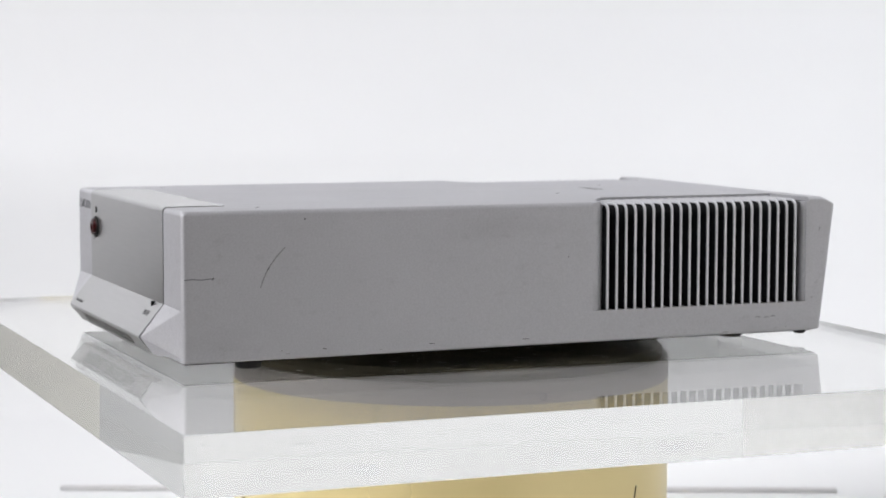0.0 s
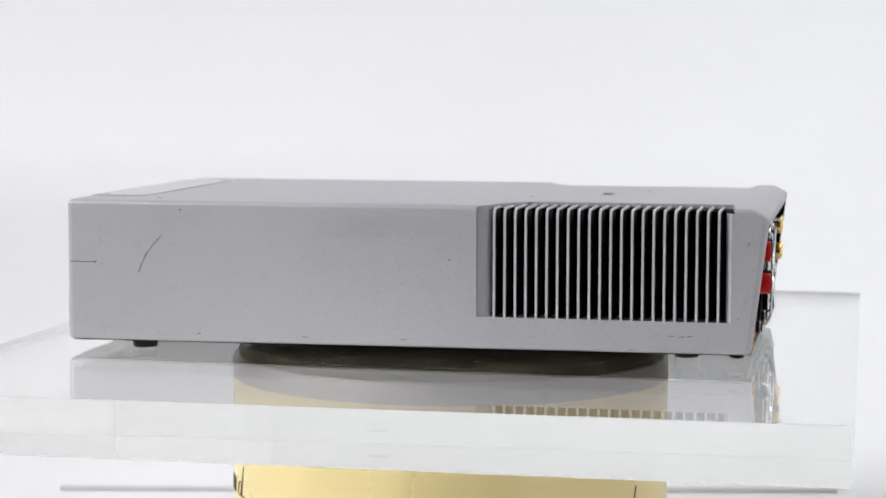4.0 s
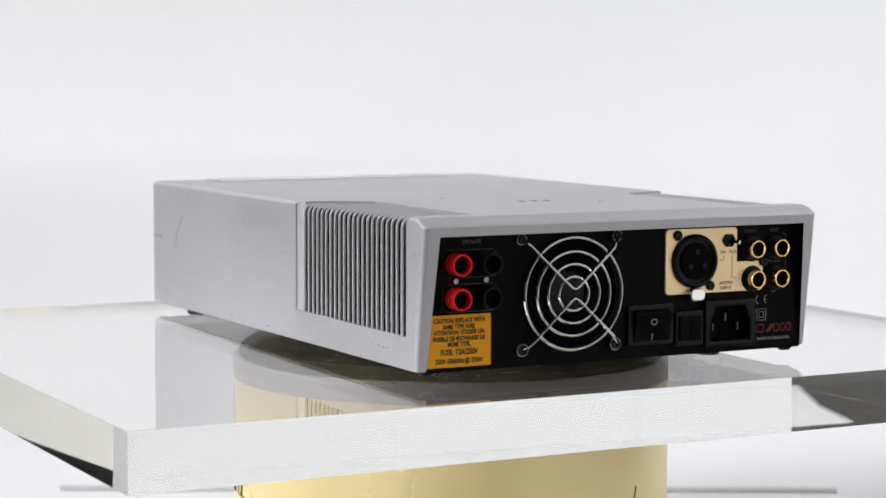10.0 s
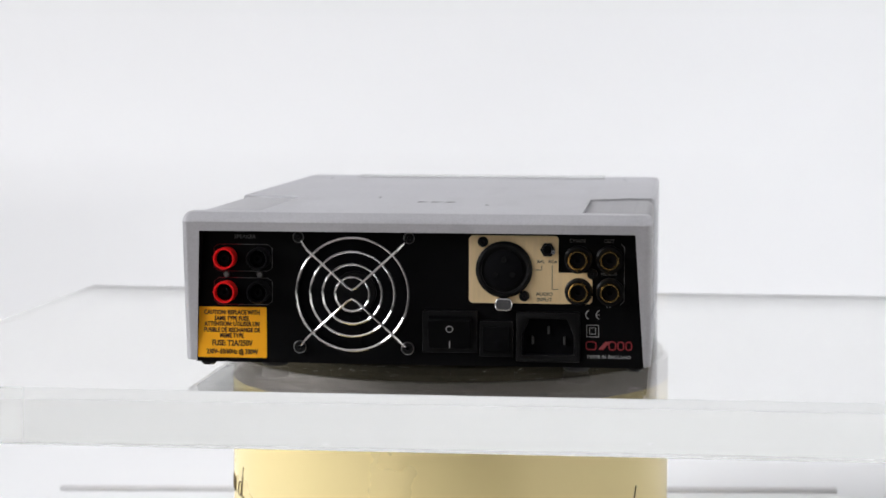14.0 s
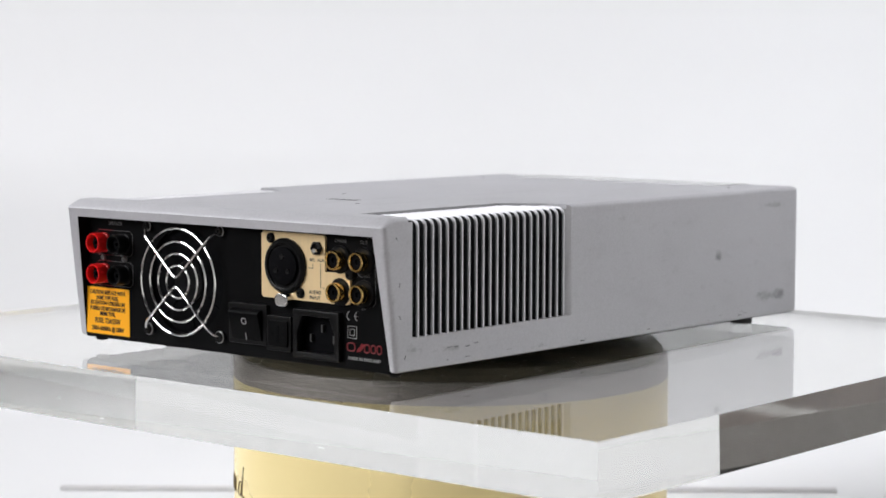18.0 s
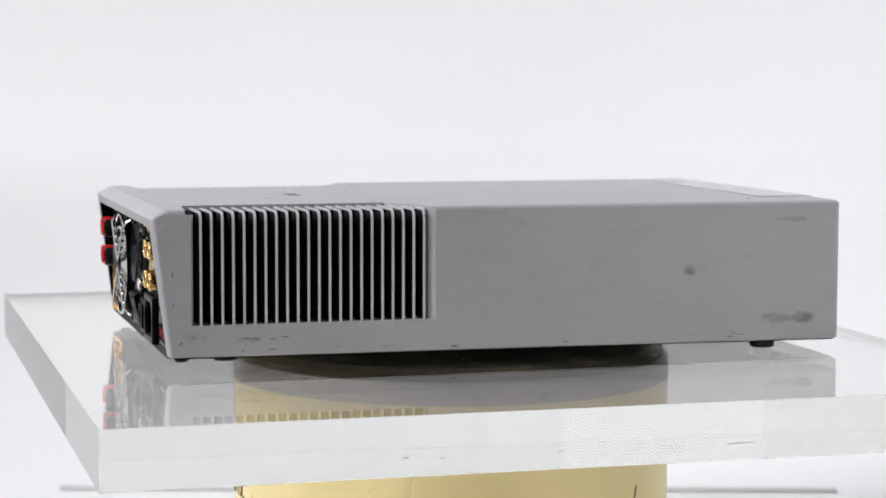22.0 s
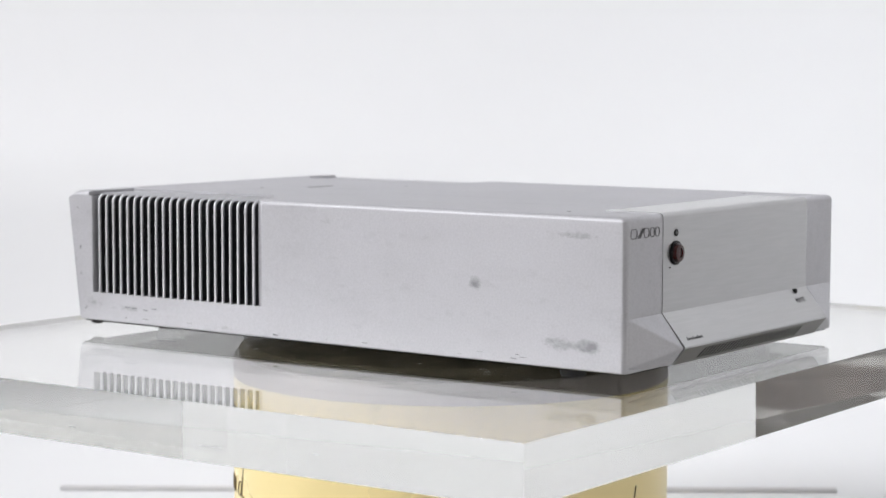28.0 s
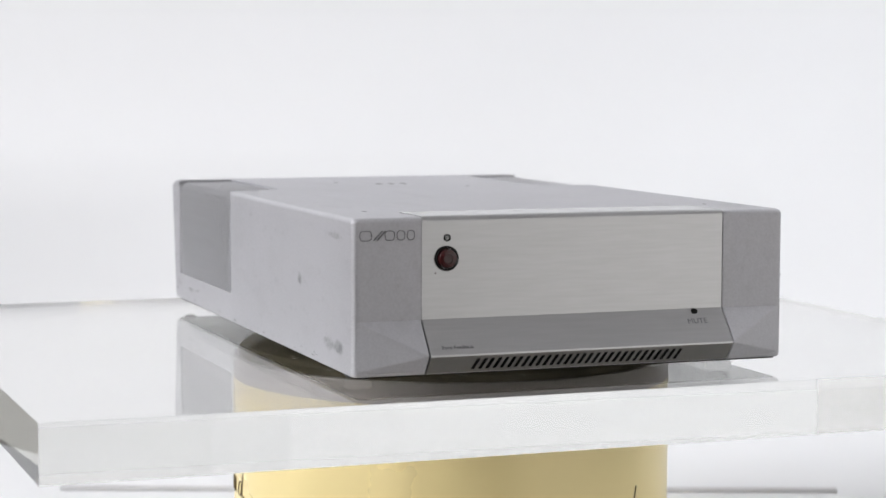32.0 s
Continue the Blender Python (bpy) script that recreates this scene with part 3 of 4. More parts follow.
def front_plate(amp):
    x0, x1 = CX - IN + 0.0, CX + IN
    f, r = FRONT - 0.0003, 0.0024
    prof = [(-0.1455, Z1 + 0.0004), (-0.1455, Z1 - 0.003), (-0.168, Z1 - 0.004), (-0.168, Z0 + 0.001), (-0.1810, Z0 - 0.0002), (CHINY - 0.0003, CHINZ - 0.0004), (CHINY - 0.0003, CHINZ + 0.0005), (f, FOLD)]
    for i in range(6):
        a = radians(180 - 90 * i / 5)
        prof.append((f + r + r * math.cos(a), Z1 + 0.0004 - r + r * math.sin(a)))
    bm = prism(prof, lambda u, v, w: (x0 + w, u, v), x1 - x0)
    # slanted vent slots through the face under the chin, shade put in as black
    cut = bmesh.new()
    ny, nz = (CHINY + 0.1810), (CHINZ - Z0)
    n = 30
    for k in range(n):
        x = CX - 0.0532 + 0.1005 * k / (n - 1)
        line = []
        for w, u in ((0.16, -0.00085), (0.16, 0.00085), (0.80, 0.00085 + 0.0016), (0.80, -0.00085 + 0.0016)):
            y, z = -0.1810 + ny * w, Z0 + nz * w
            line.append((x + u, y, z))
        d = Vector((0, nz, -ny)).normalized()
        if d.y > 0:
            d = -d
        a = [cut.verts.new(Vector(p) + d * 0.002) for p in line]
        b = [cut.verts.new(Vector(p) - d * 0.003) for p in line]
        fs = [cut.faces.new(a), cut.faces.new(b[::-1])]
        for i in range(4):
            fs.append(cut.faces.new((a[i], b[i], b[(i + 1) % 4], a[(i + 1) % 4])))
        bmesh.ops.recalc_face_normals(cut, faces=fs)
    for q in cut.faces:
        q.material_index = 1
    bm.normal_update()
    # downward faces get a darker copy of the plate metal: shade in colour
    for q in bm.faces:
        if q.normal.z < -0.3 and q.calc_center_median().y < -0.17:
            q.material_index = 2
    me = carved("front_plate", bm, [cut], [BRUSHED, DARK, CHIN_SHADE])
    plate = part("front_plate", me, BRUSHED, amp, "brushed aluminium front plate folded over the top", flat=True)
    # dark strips put into the gaps to carry their shade
    for xa, xb in ((x0 - 0.0002, x0 + 0.0001), (x1 - 0.0001, x1 + 0.0005)):
        inner = [(u + (0.0014 if u < -0.169 else 0), v - (0.0014 if v > Z1 - 0.003 else 0)) for u, v in prof]
        part("joint", prism(inner, lambda u, v, w: (xa + w, u, v), xb - xa), DARK, plate, "dark strip in the plate joint, gap shade put into colour")
    # power button, lamps and marks
    bx, bz = -0.0670, 0.0569
    button = part("power_button", lathe([(0.0057, 0.002), (0.0057, -0.0006), (0.0052, -0.0010), (0.0046, -0.0010), (0.0046, 0.002)], (bx, f, bz), "y", 32), PLASTIC, plate, "black button bezel")
    part("cap", lathe([(0.0044, 0.002), (0.0044, -0.0018), (0.0039, -0.0026), (0.0022, -0.0028), (0.0021, -0.0023), (0, -0.0022)], (bx, f, bz), "y", 32), DEEPRED, button, "dark red translucent button cap")
    lamp = part("indicator", lathe([(0.0017, 0.001), (0.0017, -0.0003), (0.0010, -0.0003), (0.0009, 0.0), (0, 0.0001)], (-0.0667, f, 0.0662), "y", 20), PLASTIC, plate, "small dark indicator lamp")
    part("lens", lathe([(0.0007, 0), (0.0005, -0.0005), (0, -0.0006)], (-0.0667, f, 0.0662), "y", 12), STEEL, lamp)
    part("mute_indicator", lathe([(0.0015, 0.002), (0.0015, -0.0006), (0.0009, -0.0008), (0, -0.0006)], (0.0564, f - 0.0012, 0.0284), "y", 20), PLASTIC, plate, "small dark mute indicator")
    lean = -math.degrees(math.atan2(abs(CHINY - f), FOLD - CHINZ))
    def on_chin(x, z):
        k = (FOLD - z) / (FOLD - CHINZ - 0.0005)
        return facing_front(x, f + (CHINY - 0.0003 - f) * k - 0.0001, z, lean)
    words("mute_lettering", "MUTE", 0.0040, MARKINK, plate, on_chin(0.0565, 0.0243))
    words("feedback_lettering", "Zero Feedback", 0.0025, GREYINK, plate, on_chin(-0.0653, 0.0180))
    # unread model mark under the chin
    k = 0.5
    for i, w in enumerate((0.0022, 0.0013, 0.0013, 0.0013, 0.0024)):
        x = 0.0483 + i * 0.0032
        part("model_mark", hull([(x + dx, -0.1810 + ny * kk - 0.00012, Z0 + nz * kk - 0.0001) for dx in (0, w) for kk in (0.35, 0.62)] + [(x + w / 2, -0.1800 + ny * k, Z0 + nz * k + 0.0005)]), GREYINK, plate, "unreadable dark model mark")
    # dark maker's mark in outline on the corner of the casing
    mk = lambda pts, w=0.00035: part("maker_mark", tube([(CX + x, FRONT - 0.0001, z) for x, z in pts], w * 0.62, 6), MARKINK, amp, "grey maker's mark in thin strokes")
    zt, zb = 0.0699, 0.0657
    frame_of = lambda a, b: [p for p in rounded(a, b, zb, zt, 0.0014, 3)] + [(b, zt - 0.0014)]
    for a, b in ((-0.1040, -0.0985), (-0.0922, -0.0878), (-0.0866, -0.0830), (-0.0818, -0.0784)):
        mk(frame_of(a, b))
    mk([(-0.0935, zt), (-0.0975, zb)], 0.0006)
    mk([(-0.0920, zt), (-0.0960, zb)], 0.0006)
    part("red_speck", lathe([(0.0005, 0.0002), (0.0004, -0.0001), (0, -0.0001)], (-0.0723, f, 0.0504), "y", 10), DEEPRED, plate)


def rear(amp):
    b = BACK
    base = hull([(CX + s * w, y, z) for s in (-1, 1) for w, z in ((0.1030, Z0 - 0.0004), (0.0998, 0.0668)) for y in (b - 0.0028, b)])
    hole = lathe([(0, -0.02), (0.0262, -0.02), (0.0262, 0.02), (0, 0.02)], (0.0259, b, 0.0386), "y", 40)
    iec = prism([(-0.0518, 0.0115), (-0.0753, 0.0115), (-0.0753, 0.0205), (-0.0720, 0.0283), (-0.0551, 0.0283), (-0.0518, 0.0205)], lambda u, v, w: (u, b - 0.01 + w, v), 0.03)
    me = carved("rear_panel", base, [hole, iec], [PANEL])
    panel = part("rear_panel", me, PANEL, amp, "black painted rear panel with sockets")
    # dark sheet added for the shade behind the fan and inlet holes
    part("hole_shade_sheet", box(CX - 0.098, CX + 0.098, b - 0.0036, b - 0.0031, 0.007, 0.066), DARK, panel)

    def screw(x, z, r=0.0024, mat=STEEL, y=b, h=0.0014, parent=panel):
        s = part("screw", lathe([(r, -0.001), (r, h * 0.5), (r * 0.7, h), (r * 0.3, h), (r * 0.25, h * 0.5), (0, h * 0.5)], (x, y, z), "y", 16), mat, parent)
        return s

    # fan behind its wire guard
    fx, fz = 0.0259, 0.0386
    fan = part("fan", lathe([(0.010, -0.003), (0.010, 0.0), (0.0095, 0.0006), (0, 0.0006)], (fx, b - 0.0022, fz), "y", 32), PLASTIC, panel, "black fan hub and blades")
    for k in range(7):
        a = 2 * math.pi * k / 7
        pts = []
        for rr, da, dy in ((0.0095, 0, 0), (0.025, 0.10, 0), (0.025, 0.55, -0.0012), (0.0095, 0.5, -0.0012)):
            pts.append((fx + rr * math.cos(a + da), b - 0.0024 + dy, fz + rr * math.sin(a + da)))
        part("blade", hull(pts + [(p[0], p[1] - 0.0005, p[2]) for p in pts]), DARK, fan)
    guard = part("fan_guard", tube([(fx + 0.0259 * math.cos(2 * math.pi * i / 64), b + 0.0052, fz + 0.0259 * math.sin(2 * math.pi * i / 64)) for i in range(64)], 0.00068, 8, True), CHROME, panel, "bright steel wire fan guard")
    for r in (0.0195, 0.0137, 0.0079):
        part("ring", tube([(fx + r * math.cos(2 * math.pi * i / 48), b + 0.0052, fz + r * math.sin(2 * math.pi * i / 48)) for i in range(48)], 0.00068, 8, True), CHROME, guard)
    for sgn in (1, -1):
        zc = fz + sgn * 0.0021
        ends = 0.0250
        path = [(fx + ends, b + 0.0012, fz + sgn * (ends + 0.000)), (fx + ends - 0.0012, b + 0.0045, fz + sgn * (ends - 0.0012)), (fx + ends - 0.004, b + 0.0066, fz + sgn * (ends - 0.0045)), (fx + 0.0022, b + 0.0066, zc + sgn * 0.0012), (fx, b + 0.0066, zc), (fx - 0.0022, b + 0.0066, zc + sgn * 0.0012), (fx - ends + 0.004, b + 0.0066, fz + sgn * (ends - 0.0045)), (fx - ends + 0.0012, b + 0.0045, fz + sgn * (ends - 0.0012)), (fx - ends, b + 0.0012, fz + sgn * ends)]
        part("spoke", tube(path, 0.00068, 8), CHROME, guard)
    for sx in (1, -1):
        cx, cz = fx + sx * 0.0250, 0.0135
        part("mounting_eye", tube([(cx + 0.0024 * math.cos(2 * math.pi * i / 24), b + 0.0016, cz + 0.0024 * math.sin(2 * math.pi * i / 24)) for i in range(24)], 0.00068, 8, True), STEEL, guard)
        screw(cx, cz, 0.0031, PLASTIC, b, 0.003)
        cx, cz = fx + sx * 0.0256, 0.0642
        part("mounting_eye", tube([(cx + 0.0022 * math.cos(math.pi * i / 12), b + 0.0016, cz + 0.0022 * math.sin(math.pi * i / 12)) for i in range(24)], 0.00045, 8, True), STEEL, guard)
        screw(cx, cz, 0.0026, PLASTIC, b, 0.003)

    # loudspeaker terminals
    for x, mat, lab in ((0.0852, RED, "red plastic speaker terminal"), (0.0697, PLASTIC, "black plastic speaker terminal")):
        for z in (0.0543, 0.0388):
            post = part("speaker_terminal", lathe([(0.0050, 0), (0.0050, 0.0012), (0.0045, 0.0015), (0.0045, 0.0022), (0.0050, 0.0026), (0.0050, 0.0076), (0.0048, 0.0081), (0.0043, 0.0081), (0.0041, 0.0077), (0.0040, 0.0030), (0, 0.0030)], (x, b, z), "y", 28), mat, panel, lab)
            part("socket", lathe([(0.0040, 0.001), (0.0040, 0.0042), (0.0022, 0.0044), (0.0021, 0.0056), (0.0011, 0.0056), (0.0010, 0.004), (0, 0.004)], (x, b, z), "y", 16), DARK, post)
    for x in (0.0852, 0.0697):
        screw(x, 0.0466, 0.0016, STEEL)
    for z in (0.0543, 0.0388):
        part("printed_line", tube([(0.0800, b + 0.0001, z + 0.0062), (0.0660, b + 0.0001, z + 0.0062), (0.0640, b + 0.0001, z + 0.0045), (0.0640, b + 0.0001, z - 0.0045), (0.0660, b + 0.0001, z - 0.0062), (0.0800, b + 0.0001, z - 0.0062)], 0.00016, 5), DIMINK, panel)
        part("printed_line", tube([(0.0775, b + 0.0001, z + 0.0062), (0.0890, b + 0.0001, z + 0.0062), (0.0912, b + 0.0001, z + 0.0045), (0.0912, b + 0.0001, z - 0.0045), (0.0890, b + 0.0001, z - 0.0062), (0.0775, b + 0.0001, z - 0.0062)], 0.00016, 5), REDINK, panel)
    words("speaker_lettering", "SPEAKER", 0.0026, DIMINK, panel, facing_back(0.0767, b + 0.0001, 0.0640))

    # yellow fuse label
    lab = part("fuse_label", prism(rounded(0.0667, 0.0992, 0.0078, 0.0314, 0.0006), lambda u, v, w: (u, b + w, v), 0.0003), YELLOW, panel, "yellow paper fuse warning label")
    for text, z, size in (("CAUTION: REPLACE WITH", 0.0288, 0.0029), ("SAME TYPE FUSE.", 0.0260, 0.0029), ("ATTENTION: UTILISER UN", 0.0234, 0.0029), ("FUSIBLE DE RECHANGE DE", 0.0206, 0.0029), ("MEME TYPE.", 0.0180, 0.0029), ("FUSE: T2A/250V", 0.0145, 0.0037), ("230V~50/60Hz @ 330W", 0.0105, 0.0031)):
        words("label_lettering", text, size, INK, lab, facing_back(0.08295, b + 0.0004, z), squeeze=0.76, weight=0.00007)

    # balanced input on its gold plate
    L = [(-0.0285, 0.0659), (-0.0668, 0.0659), (-0.0680, 0.0647), (-0.0680, 0.0492), (-0.0822, 0.0492), (-0.0834, 0.0480), (-0.0834, 0.0362), (-0.0822, 0.0350), (-0.0285, 0.0350), (-0.0272, 0.0362), (-0.0272, 0.0647)]
    gp = part("input_plate", prism(L, lambda u, v, w: (u, b + w, v), 0.0012), GOLDPLATE, panel, "champagne gold input plate")
    x, z, y = -0.0433, 0.0505, b + 0.0012
    xlr = part("balanced_socket", lathe([(0.0129, 0), (0.0129, 0.0012), (0.0122, 0.0018), (0.0116, 0.0024), (0.0108, 0.0024), (0.0104, 0.0022), (0.0104, 0.0012), (0, 0.0012)], (x, y, z), "y", 40), PLASTIC, gp, "round black three-pin balanced socket")
    part("insert", lathe([(0.0088, 0.001), (0.0088, 0.0026), (0.0082, 0.0030), (0, 0.0030)], (x, y, z), "y", 32), DARK, xlr)
    for a in (90, 210, 330):
        part("pin_hole", lathe([(0.0013, 0.003), (0.0013, 0.0034), (0.0008, 0.0034), (0, 0.0031)], (x + 0.0045 * math.cos(radians(a)), y, z + 0.0045 * math.sin(radians(a))), "y", 12), PLASTIC, xlr)
    part("latch", prism(rounded(x - 0.0042, x + 0.0042, z - 0.0188, z - 0.0128, 0.0026), lambda u, v, w: (u, y + w, v), 0.0040), CHROME, xlr, "bright steel push latch", 0.0008)
    for sx, sz in ((-0.0336, 0.0630), (-0.0526, 0.0384), (-0.0834, 0.0488)):
        screw(sx, sz, 0.0024, PLASTIC, y, parent=gp)
    tg = part("toggle_switch", lathe([(0.0034, 0), (0.0034, 0.0012), (0.0024, 0.0014), (0.0022, 0.0002), (0, 0.0002)], (-0.0631, y, 0.0597), "y", 6), PLASTIC, gp, "small toggle switch in a black hole")
    part("lever", tube([(-0.0635, y, 0.0595), (-0.0650, y + 0.0030, 0.0592), (-0.0658, y + 0.0052, 0.0590)], 0.0010, 10), CHROME, tg, "chrome toggle lever")
    words("input_lettering", "BAL", 0.0020, GREYINK, gp, facing_back(-0.0600, y + 0.0001, 0.0542))
    words("input_lettering", "RCA", 0.0020, GREYINK, gp, facing_back(-0.0654, y + 0.0001, 0.0542))
    words("input_lettering", "AUDIO", 0.0024, GREYINK, gp, facing_back(-0.0617, y + 0.0001, 0.0393))
    words("input_lettering", "INPUT", 0.0024, GREYINK, gp, facing_back(-0.0617, y + 0.0001, 0.0368))
    part("printed_line", tube([(-0.0603, y, 0.0524), (-0.0603, y, 0.0504), (-0.0577, y, 0.0504)], 0.00016, 5), GREYINK, gp)
    part("printed_line", tube([(-0.0652, y, 0.0525), (-0.0652, y, 0.0416), (-0.0678, y, 0.0416)], 0.00016, 5), GREYINK, gp)

    # phono sockets
    for x, z in ((-0.0769, 0.0553), (-0.0912, 0.0553), (-0.0772, 0.0406), (-0.0914, 0.0406)):
        ins = part("phono_socket", lathe([(0.0064, 0), (0.0064, 0.0012), (0.0056, 0.0018), (0.0044, 0.0018), (0, 0.0018)], (x, b, z), "y", 28), PLASTIC, panel, "gold phono socket on a black washer")
        part("barrel", lathe([(0.0041, 0.0005), (0.0041, 0.0022), (0.0044, 0.0024), (0.0045, 0.0056), (0.0044, 0.0062), (0.0041, 0.0066), (0.0037, 0.0066), (0.0034, 0.0062), (0.0033, 0.0056), (0.0033, 0.001)], (x, b, z), "y", 28), GOLD, ins, "gold plated barrel")
        part("core", lathe([(0.0033, 0.0005), (0.0033, 0.0050), (0.0014, 0.0050), (0.0013, 0.004), (0, 0.004)], (x, b, z), "y", 20), DARK, ins)
    words("socket_lettering", "CHAIN", 0.0023, DIMINK, panel, facing_back(-0.0765, b + 0.0001, 0.0637))
    words("socket_lettering", "OUT", 0.0023, DIMINK, panel, facing_back(-0.0908, b + 0.0001, 0.0637))
    words("socket_lettering", "MC-BUS", 0.0021, DIMINK, panel, facing_back(-0.0908, b + 0.0001, 0.0487))
    words("socket_lettering", "IN", 0.0023, DIMINK, panel, facing_back(-0.0908, b + 0.0001, 0.0340))
    part("printed_line", tube([(-0.0962, b, 0.0625), (-0.0978, b, 0.0610), (-0.0978, b, 0.0365), (-0.0962, b, 0.0350)], 0.00016, 5), DIMINK, panel)

    # mains switch, fuse and inlet
    sw = part("mains_switch", prism(rounded(-0.0312, -0.0060, 0.0120, 0.0312, 0.0008), lambda u, v, w: (u, b + w, v), 0.0022), PLASTIC, panel, "black mains rocker switch", 0.0004)
    part("rocker", hull([(xx, b + yy, zz) for xx in (-0.0285, -0.0088) for yy, zz in ((0.002, 0.0138), (0.0026, 0.0138), (0.0036, 0.0190), (0.0056, 0.0268), (0.0050, 0.0278), (0.002, 0.0290))]), PANEL, sw, bevel=0.0003)
    words("switch_mark", "O", 0.0048, WHITEINK, sw, facing_back(-0.0187, b + 0.0047, 0.0229) @ pose(0, 0, 0, 14))
    words("switch_mark", "I", 0.0048, WHITEINK, sw, facing_back(-0.0186, b + 0.0031, 0.0157) @ pose(0, 0, 0, 11))
    fu = part("fuse_holder", prism(rounded(-0.0478, -0.0322, 0.0105, 0.0270, 0.0008), lambda u, v, w: (u, b + w, v), 0.0030), PLASTIC, panel, "black fuse drawer", 0.0004)
    part("drawer", prism(rounded(-0.0462, -0.0338, 0.0128, 0.0247, 0.0006), lambda u, v, w: (u, b + 0.003 + w, v), 0.0010), PANEL, fu, bevel=0.0003)
    part("pull_slot", box(-0.0411, -0.0393, b + 0.0038, b + 0.00412, 0.0148, 0.0228), DARK, fu)
    for x in (-0.0368, -0.0436):
        part("pry_notch", box(x - 0.0007, x + 0.0007, b + 0.0038, b + 0.00412, 0.0180, 0.0194), DARK, fu)
    me = carved("mains_inlet", prism(rounded(-0.0780, -0.0490, 0.0085, 0.0313, 0.001), lambda u, v, w: (u, b + w, v), 0.0032), [prism([(-0.0518, 0.0115), (-0.0753, 0.0115), (-0.0753, 0.0205), (-0.0720, 0.0283), (-0.0551, 0.0283), (-0.0518, 0.0205)], lambda u, v, w: (u, b - 0.01 + w, v), 0.03)], [PLASTIC], 0.0004, 2)
    inl = part("mains_inlet", me, PLASTIC, panel, "black mains inlet with metal pins")
    for x in (-0.0563, -0.0708, -0.06355):
        zz = 0.0225 if x == -0.06355 else 0.0178
        part("pin", box(x - 0.0005, x + 0.0005, b - 0.0032, b - 0.0012, zz - 0.0018, zz + 0.0018), DULL, inl, bevel=0.0002)

    # printed marks
    def line(pts, w, mat, name="printed_mark"):
        part(name, tube([(x, b + 0.0001, z) for x, z in pts], w, 6), mat, panel)
    def arc(cx, cz, r, a0, a1, n=14):
        return [(cx + r * math.cos(radians(a0 + (a1 - a0) * i / n)), cz + r * math.sin(radians(a0 + (a1 - a0) * i / n))) for i in range(n + 1)]
    line(arc(-0.0826, 0.0301, 0.0021, 70, -70), 0.00022, WHITEINK)
    line(arc(-0.0874, 0.0301, 0.0021, 70, -70), 0.00022, WHITEINK)
    line([(-0.0853, 0.0301), (-0.0868, 0.0301)], 0.0002, WHITEINK)
    for h in (0.0027, 0.0014):
        line([(-0.0837 - h, 0.0227 - h), (-0.0837 + h, 0.0227 - h), (-0.0837 + h, 0.0227 + h), (-0.0837 - h, 0.0227 + h), (-0.0837 - h, 0.0227 - h)], 0.0002, WHITEINK)
    zt, zb = 0.0178, 0.0142
    rl = lambda pts, w=0.00032: line(pts, w, REDINK, "maker_mark")
    for p, q in ((-0.0808, -0.0853), (-0.0912, -0.0942), (-0.0952, -0.0978), (-0.0988, -0.1014)):
        rl(rounded(q, p, zb, zt, 0.0011, 3) + [(p, zt - 0.0011)])
    rl([(-0.0900, zt), (-0.0868, zb)], 0.0005)
    rl([(-0.0912, zt), (-0.0880, zb)], 0.0005)
    words("origin_lettering", "MADE IN ENGLAND", 0.0022, WHITEINK, panel, facing_back(-0.0912, b + 0.0001, 0.0108))


def small_parts(amp):
    for x, y in ((0.0895, -0.1394), (CX * 2 - 0.0895, -0.1394), (0.0690, 0.1340), (-0.0750, 0.1340)):
        part("foot", lathe([(0, Z0), (0.0092, Z0), (0.0092, Z0 - 0.0012), (0.0066, Z0 - 0.0014), (0.0062, 0.0008), (0.0054, 0.0), (0, 0.0)], (x, y, 0), "z", 28), RUBBER, amp, "black rubber foot")
    for x in (0.0955, CX * 2 - 0.0955):
        part("stud", lathe([(0, Z0), (0.0036, Z0), (0.0036, Z0 - 0.0016), (0.0026, Z0 - 0.0026), (0, Z0 - 0.0028)], (x, 0.1601, 0), "z", 20), PLASTIC, amp, "small dark screw under the rear edge")
    # on top: three short embossed marks and small pits
    for k in range(3):
        x = -0.013 + 0.0072 * k
        part("embossed_mark", hull([(x, 0.083, Z1 + 0.00008), (x + 0.0045, 0.083, Z1 + 0.00008), (x + 0.0026, 0.0895, Z1 + 0.00008), (x + 0.0052, 0.0895, Z1 + 0.00008), (x + 0.002, 0.086, Z1 - 0.0004)]), SCUFF, amp)
    for x, y in ((-0.0915, -0.133), (0.084, -0.133), (-0.03, 0.105), (0.03, 0.05)):
        part("pit", lathe([(0.0013, -0.0002), (0.0011, 0.0001), (0, 0.0001)], (x, y, Z1), "z", 10), SCUFF, amp)


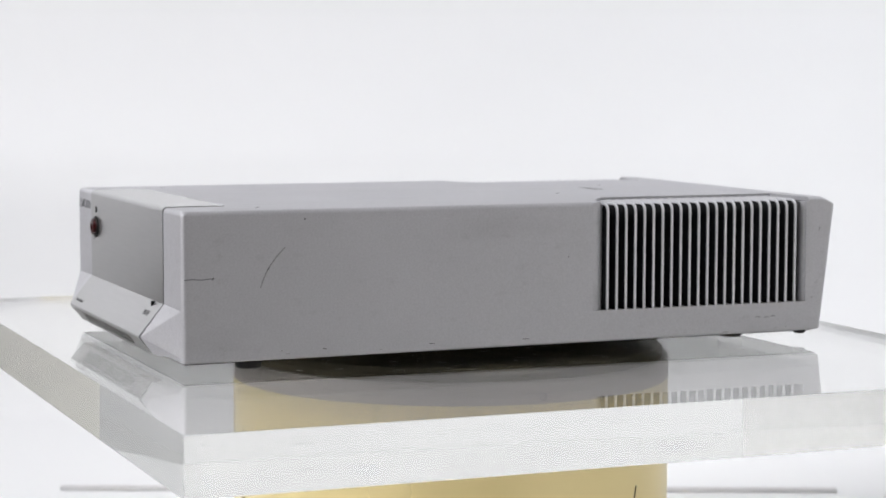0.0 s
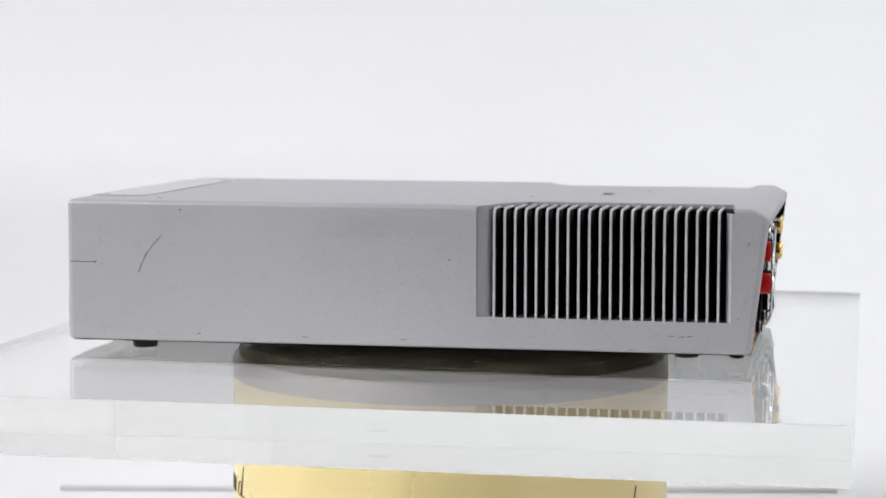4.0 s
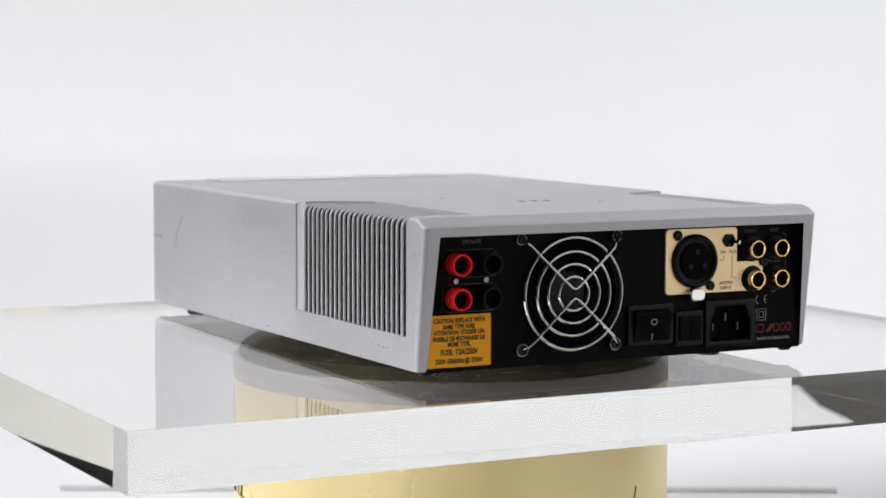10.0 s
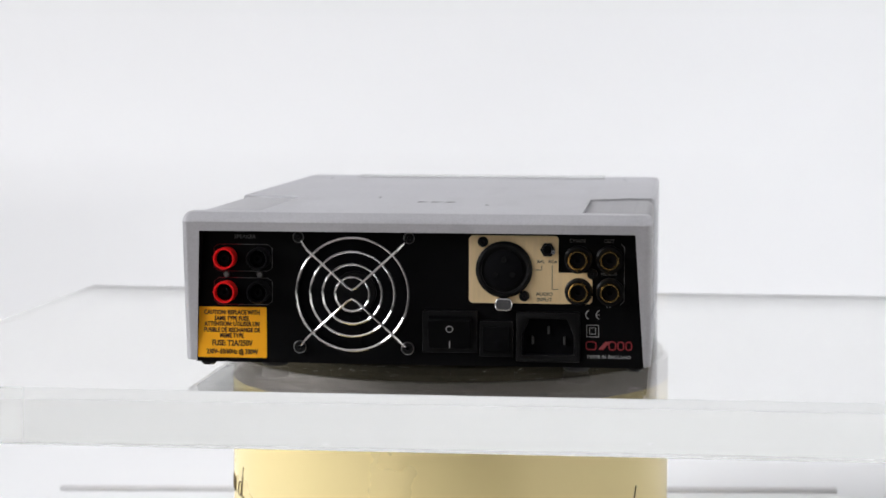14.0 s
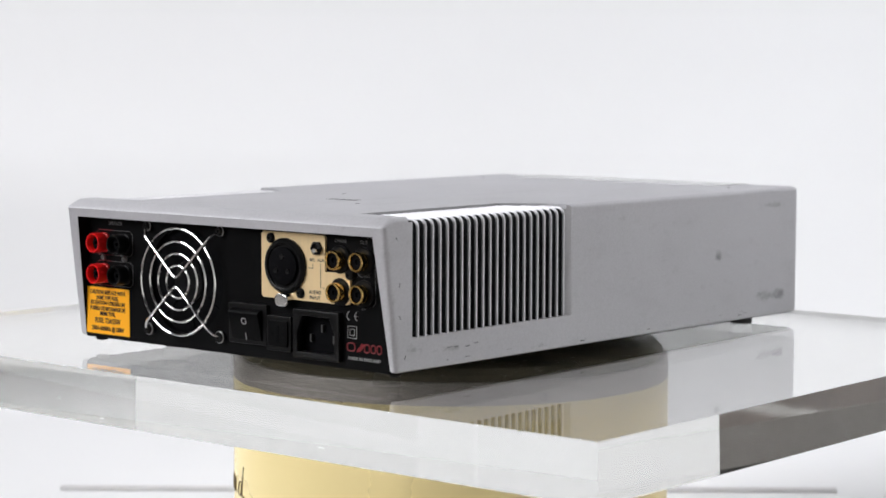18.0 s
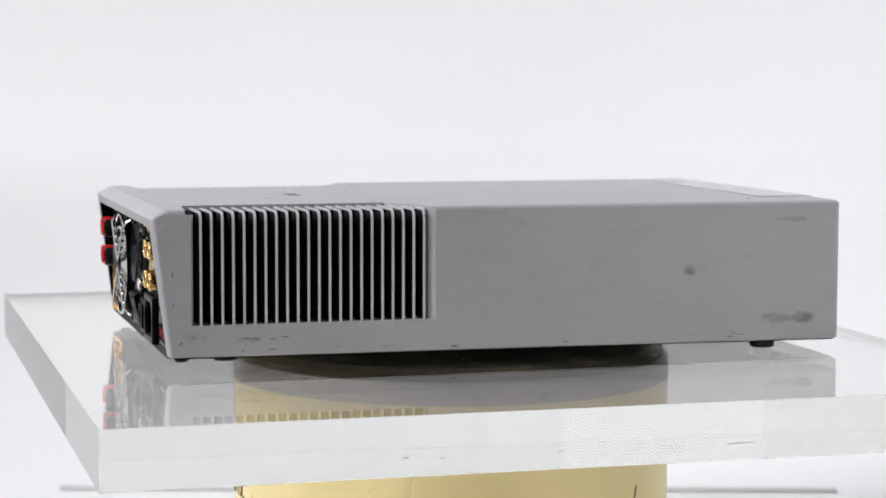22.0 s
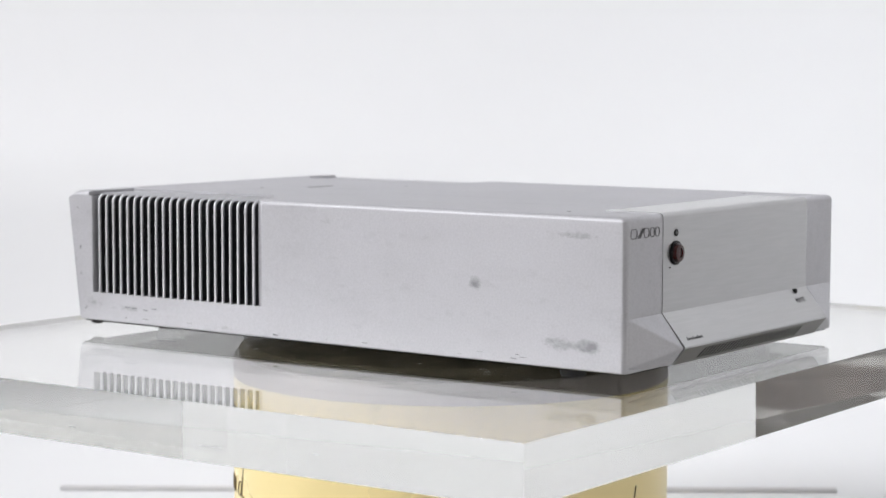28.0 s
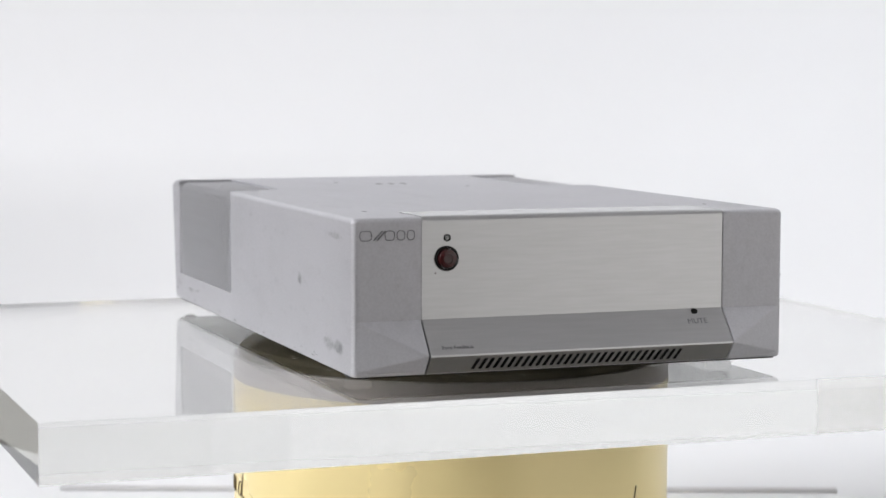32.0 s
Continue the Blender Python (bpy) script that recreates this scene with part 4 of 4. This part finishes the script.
def wear(amp):
    """Scratches, dents and rubbed dirt on the cast sides."""
    def streak(s, pts, w, mat=SCUFF):
        path = []
        for y, z in pts:
            lean = s * 0.0010 * (y - FRONT) / 0.35
            path.append((CX + s * (HW + lean - w * 0.55), y, z))
        part("scratch", tube(path, w, 5), mat, amp)
    streak(1, [(-0.1377, 0.0393), (-0.1360, 0.0438), (-0.1338, 0.0483), (-0.1300, 0.0535), (-0.1255, 0.0580)], 0.00050, FAINT)
    streak(1, [(-0.1370, 0.0415), (-0.1350, 0.0460), (-0.1325, 0.0503)], 0.00046)
    streak(1, [(-0.1740, 0.0441), (-0.1705, 0.0443), (-0.1660, 0.0439), (-0.1615, 0.0443)], 0.00030)
    streak(1, [(-0.1612, 0.0439), (-0.1600, 0.0446)], 0.0006)
    streak(1, [(-0.1162, 0.0712), (-0.1155, 0.0708)], 0.0006)
    streak(1, [(0.0210, 0.0490), (0.0216, 0.0486)], 0.0004)
    streak(-1, [(0.0300, 0.0078), (0.0270, 0.0076)], 0.0005)
    rng = random.Random(9)
    for s in (-1, 1):
        for z in ((0.0135, 0.0305, 0.0462, 0.0660) if s < 0 else (0.0232, 0.0585)):
            y = 0.1612 + 0.0075 * (z - Z0) / 0.063 - rng.uniform(0.0, 0.0030)
            streak(s, [(y, z), (y + 0.0005, z + rng.uniform(-0.001, 0.001)), (y + 0.0010, z + rng.uniform(-0.002, 0.002))], rng.uniform(0.00022, 0.00042))
        for k in range(9):
            y, z = rng.uniform(-0.16, 0.15), Z0 + rng.uniform(0.0008, 0.0035)
            streak(s, [(y, z), (y + rng.uniform(0.001, 0.004), z + rng.uniform(-0.0002, 0.0002))], rng.uniform(0.00015, 0.00032), rng.choice((SCUFF, FAINT)))
    for y, z in ((0.110, 0.0150), (0.116, 0.0141), (0.124, 0.0146), (0.129, 0.0148)):
        streak(-1, [(y, z), (y + 0.0018, z - 0.0003), (y + 0.0032, z)], 0.00028)
    for y, z in ((0.128, 0.0142), (0.133, 0.0139), (0.137, 0.0143)):
        streak(1, [(y, z), (y + 0.0016, z + 0.0003), (y + 0.0030, z)], 0.00026)


def amplifier():
    amp = empty("power_amplifier", pose(0, 0, TOP + LIFT))
    tagged(amp, "silver grey cast metal power amplifier on clear acrylic", "amplifier")
    casing(amp)
    fins(amp)
    front_plate(amp)
    rear(amp)
    small_parts(amp)
    wear(amp)
    return amp


room()
lamp_frames()
backdrop()
table()
rails()
drum()
sheet = acrylic_sheet()
amp = amplifier()


def angle(t):
    """Degrees by which the turntable has turned, clockwise from above."""
    return 292.913 - 8.49425 * t - 0.001865 * (t - 16) ** 2


def motions():
    turns = [i * 0.5 for i in range(65)]
    walk(sheet, [(t, pose(0, 0, TOP - THICK, 0, 0, angle(t))) for t in turns])
    walk(amp, [(t, pose(0, 0, TOP + LIFT, 0, 0, angle(t))) for t in turns])


motions()
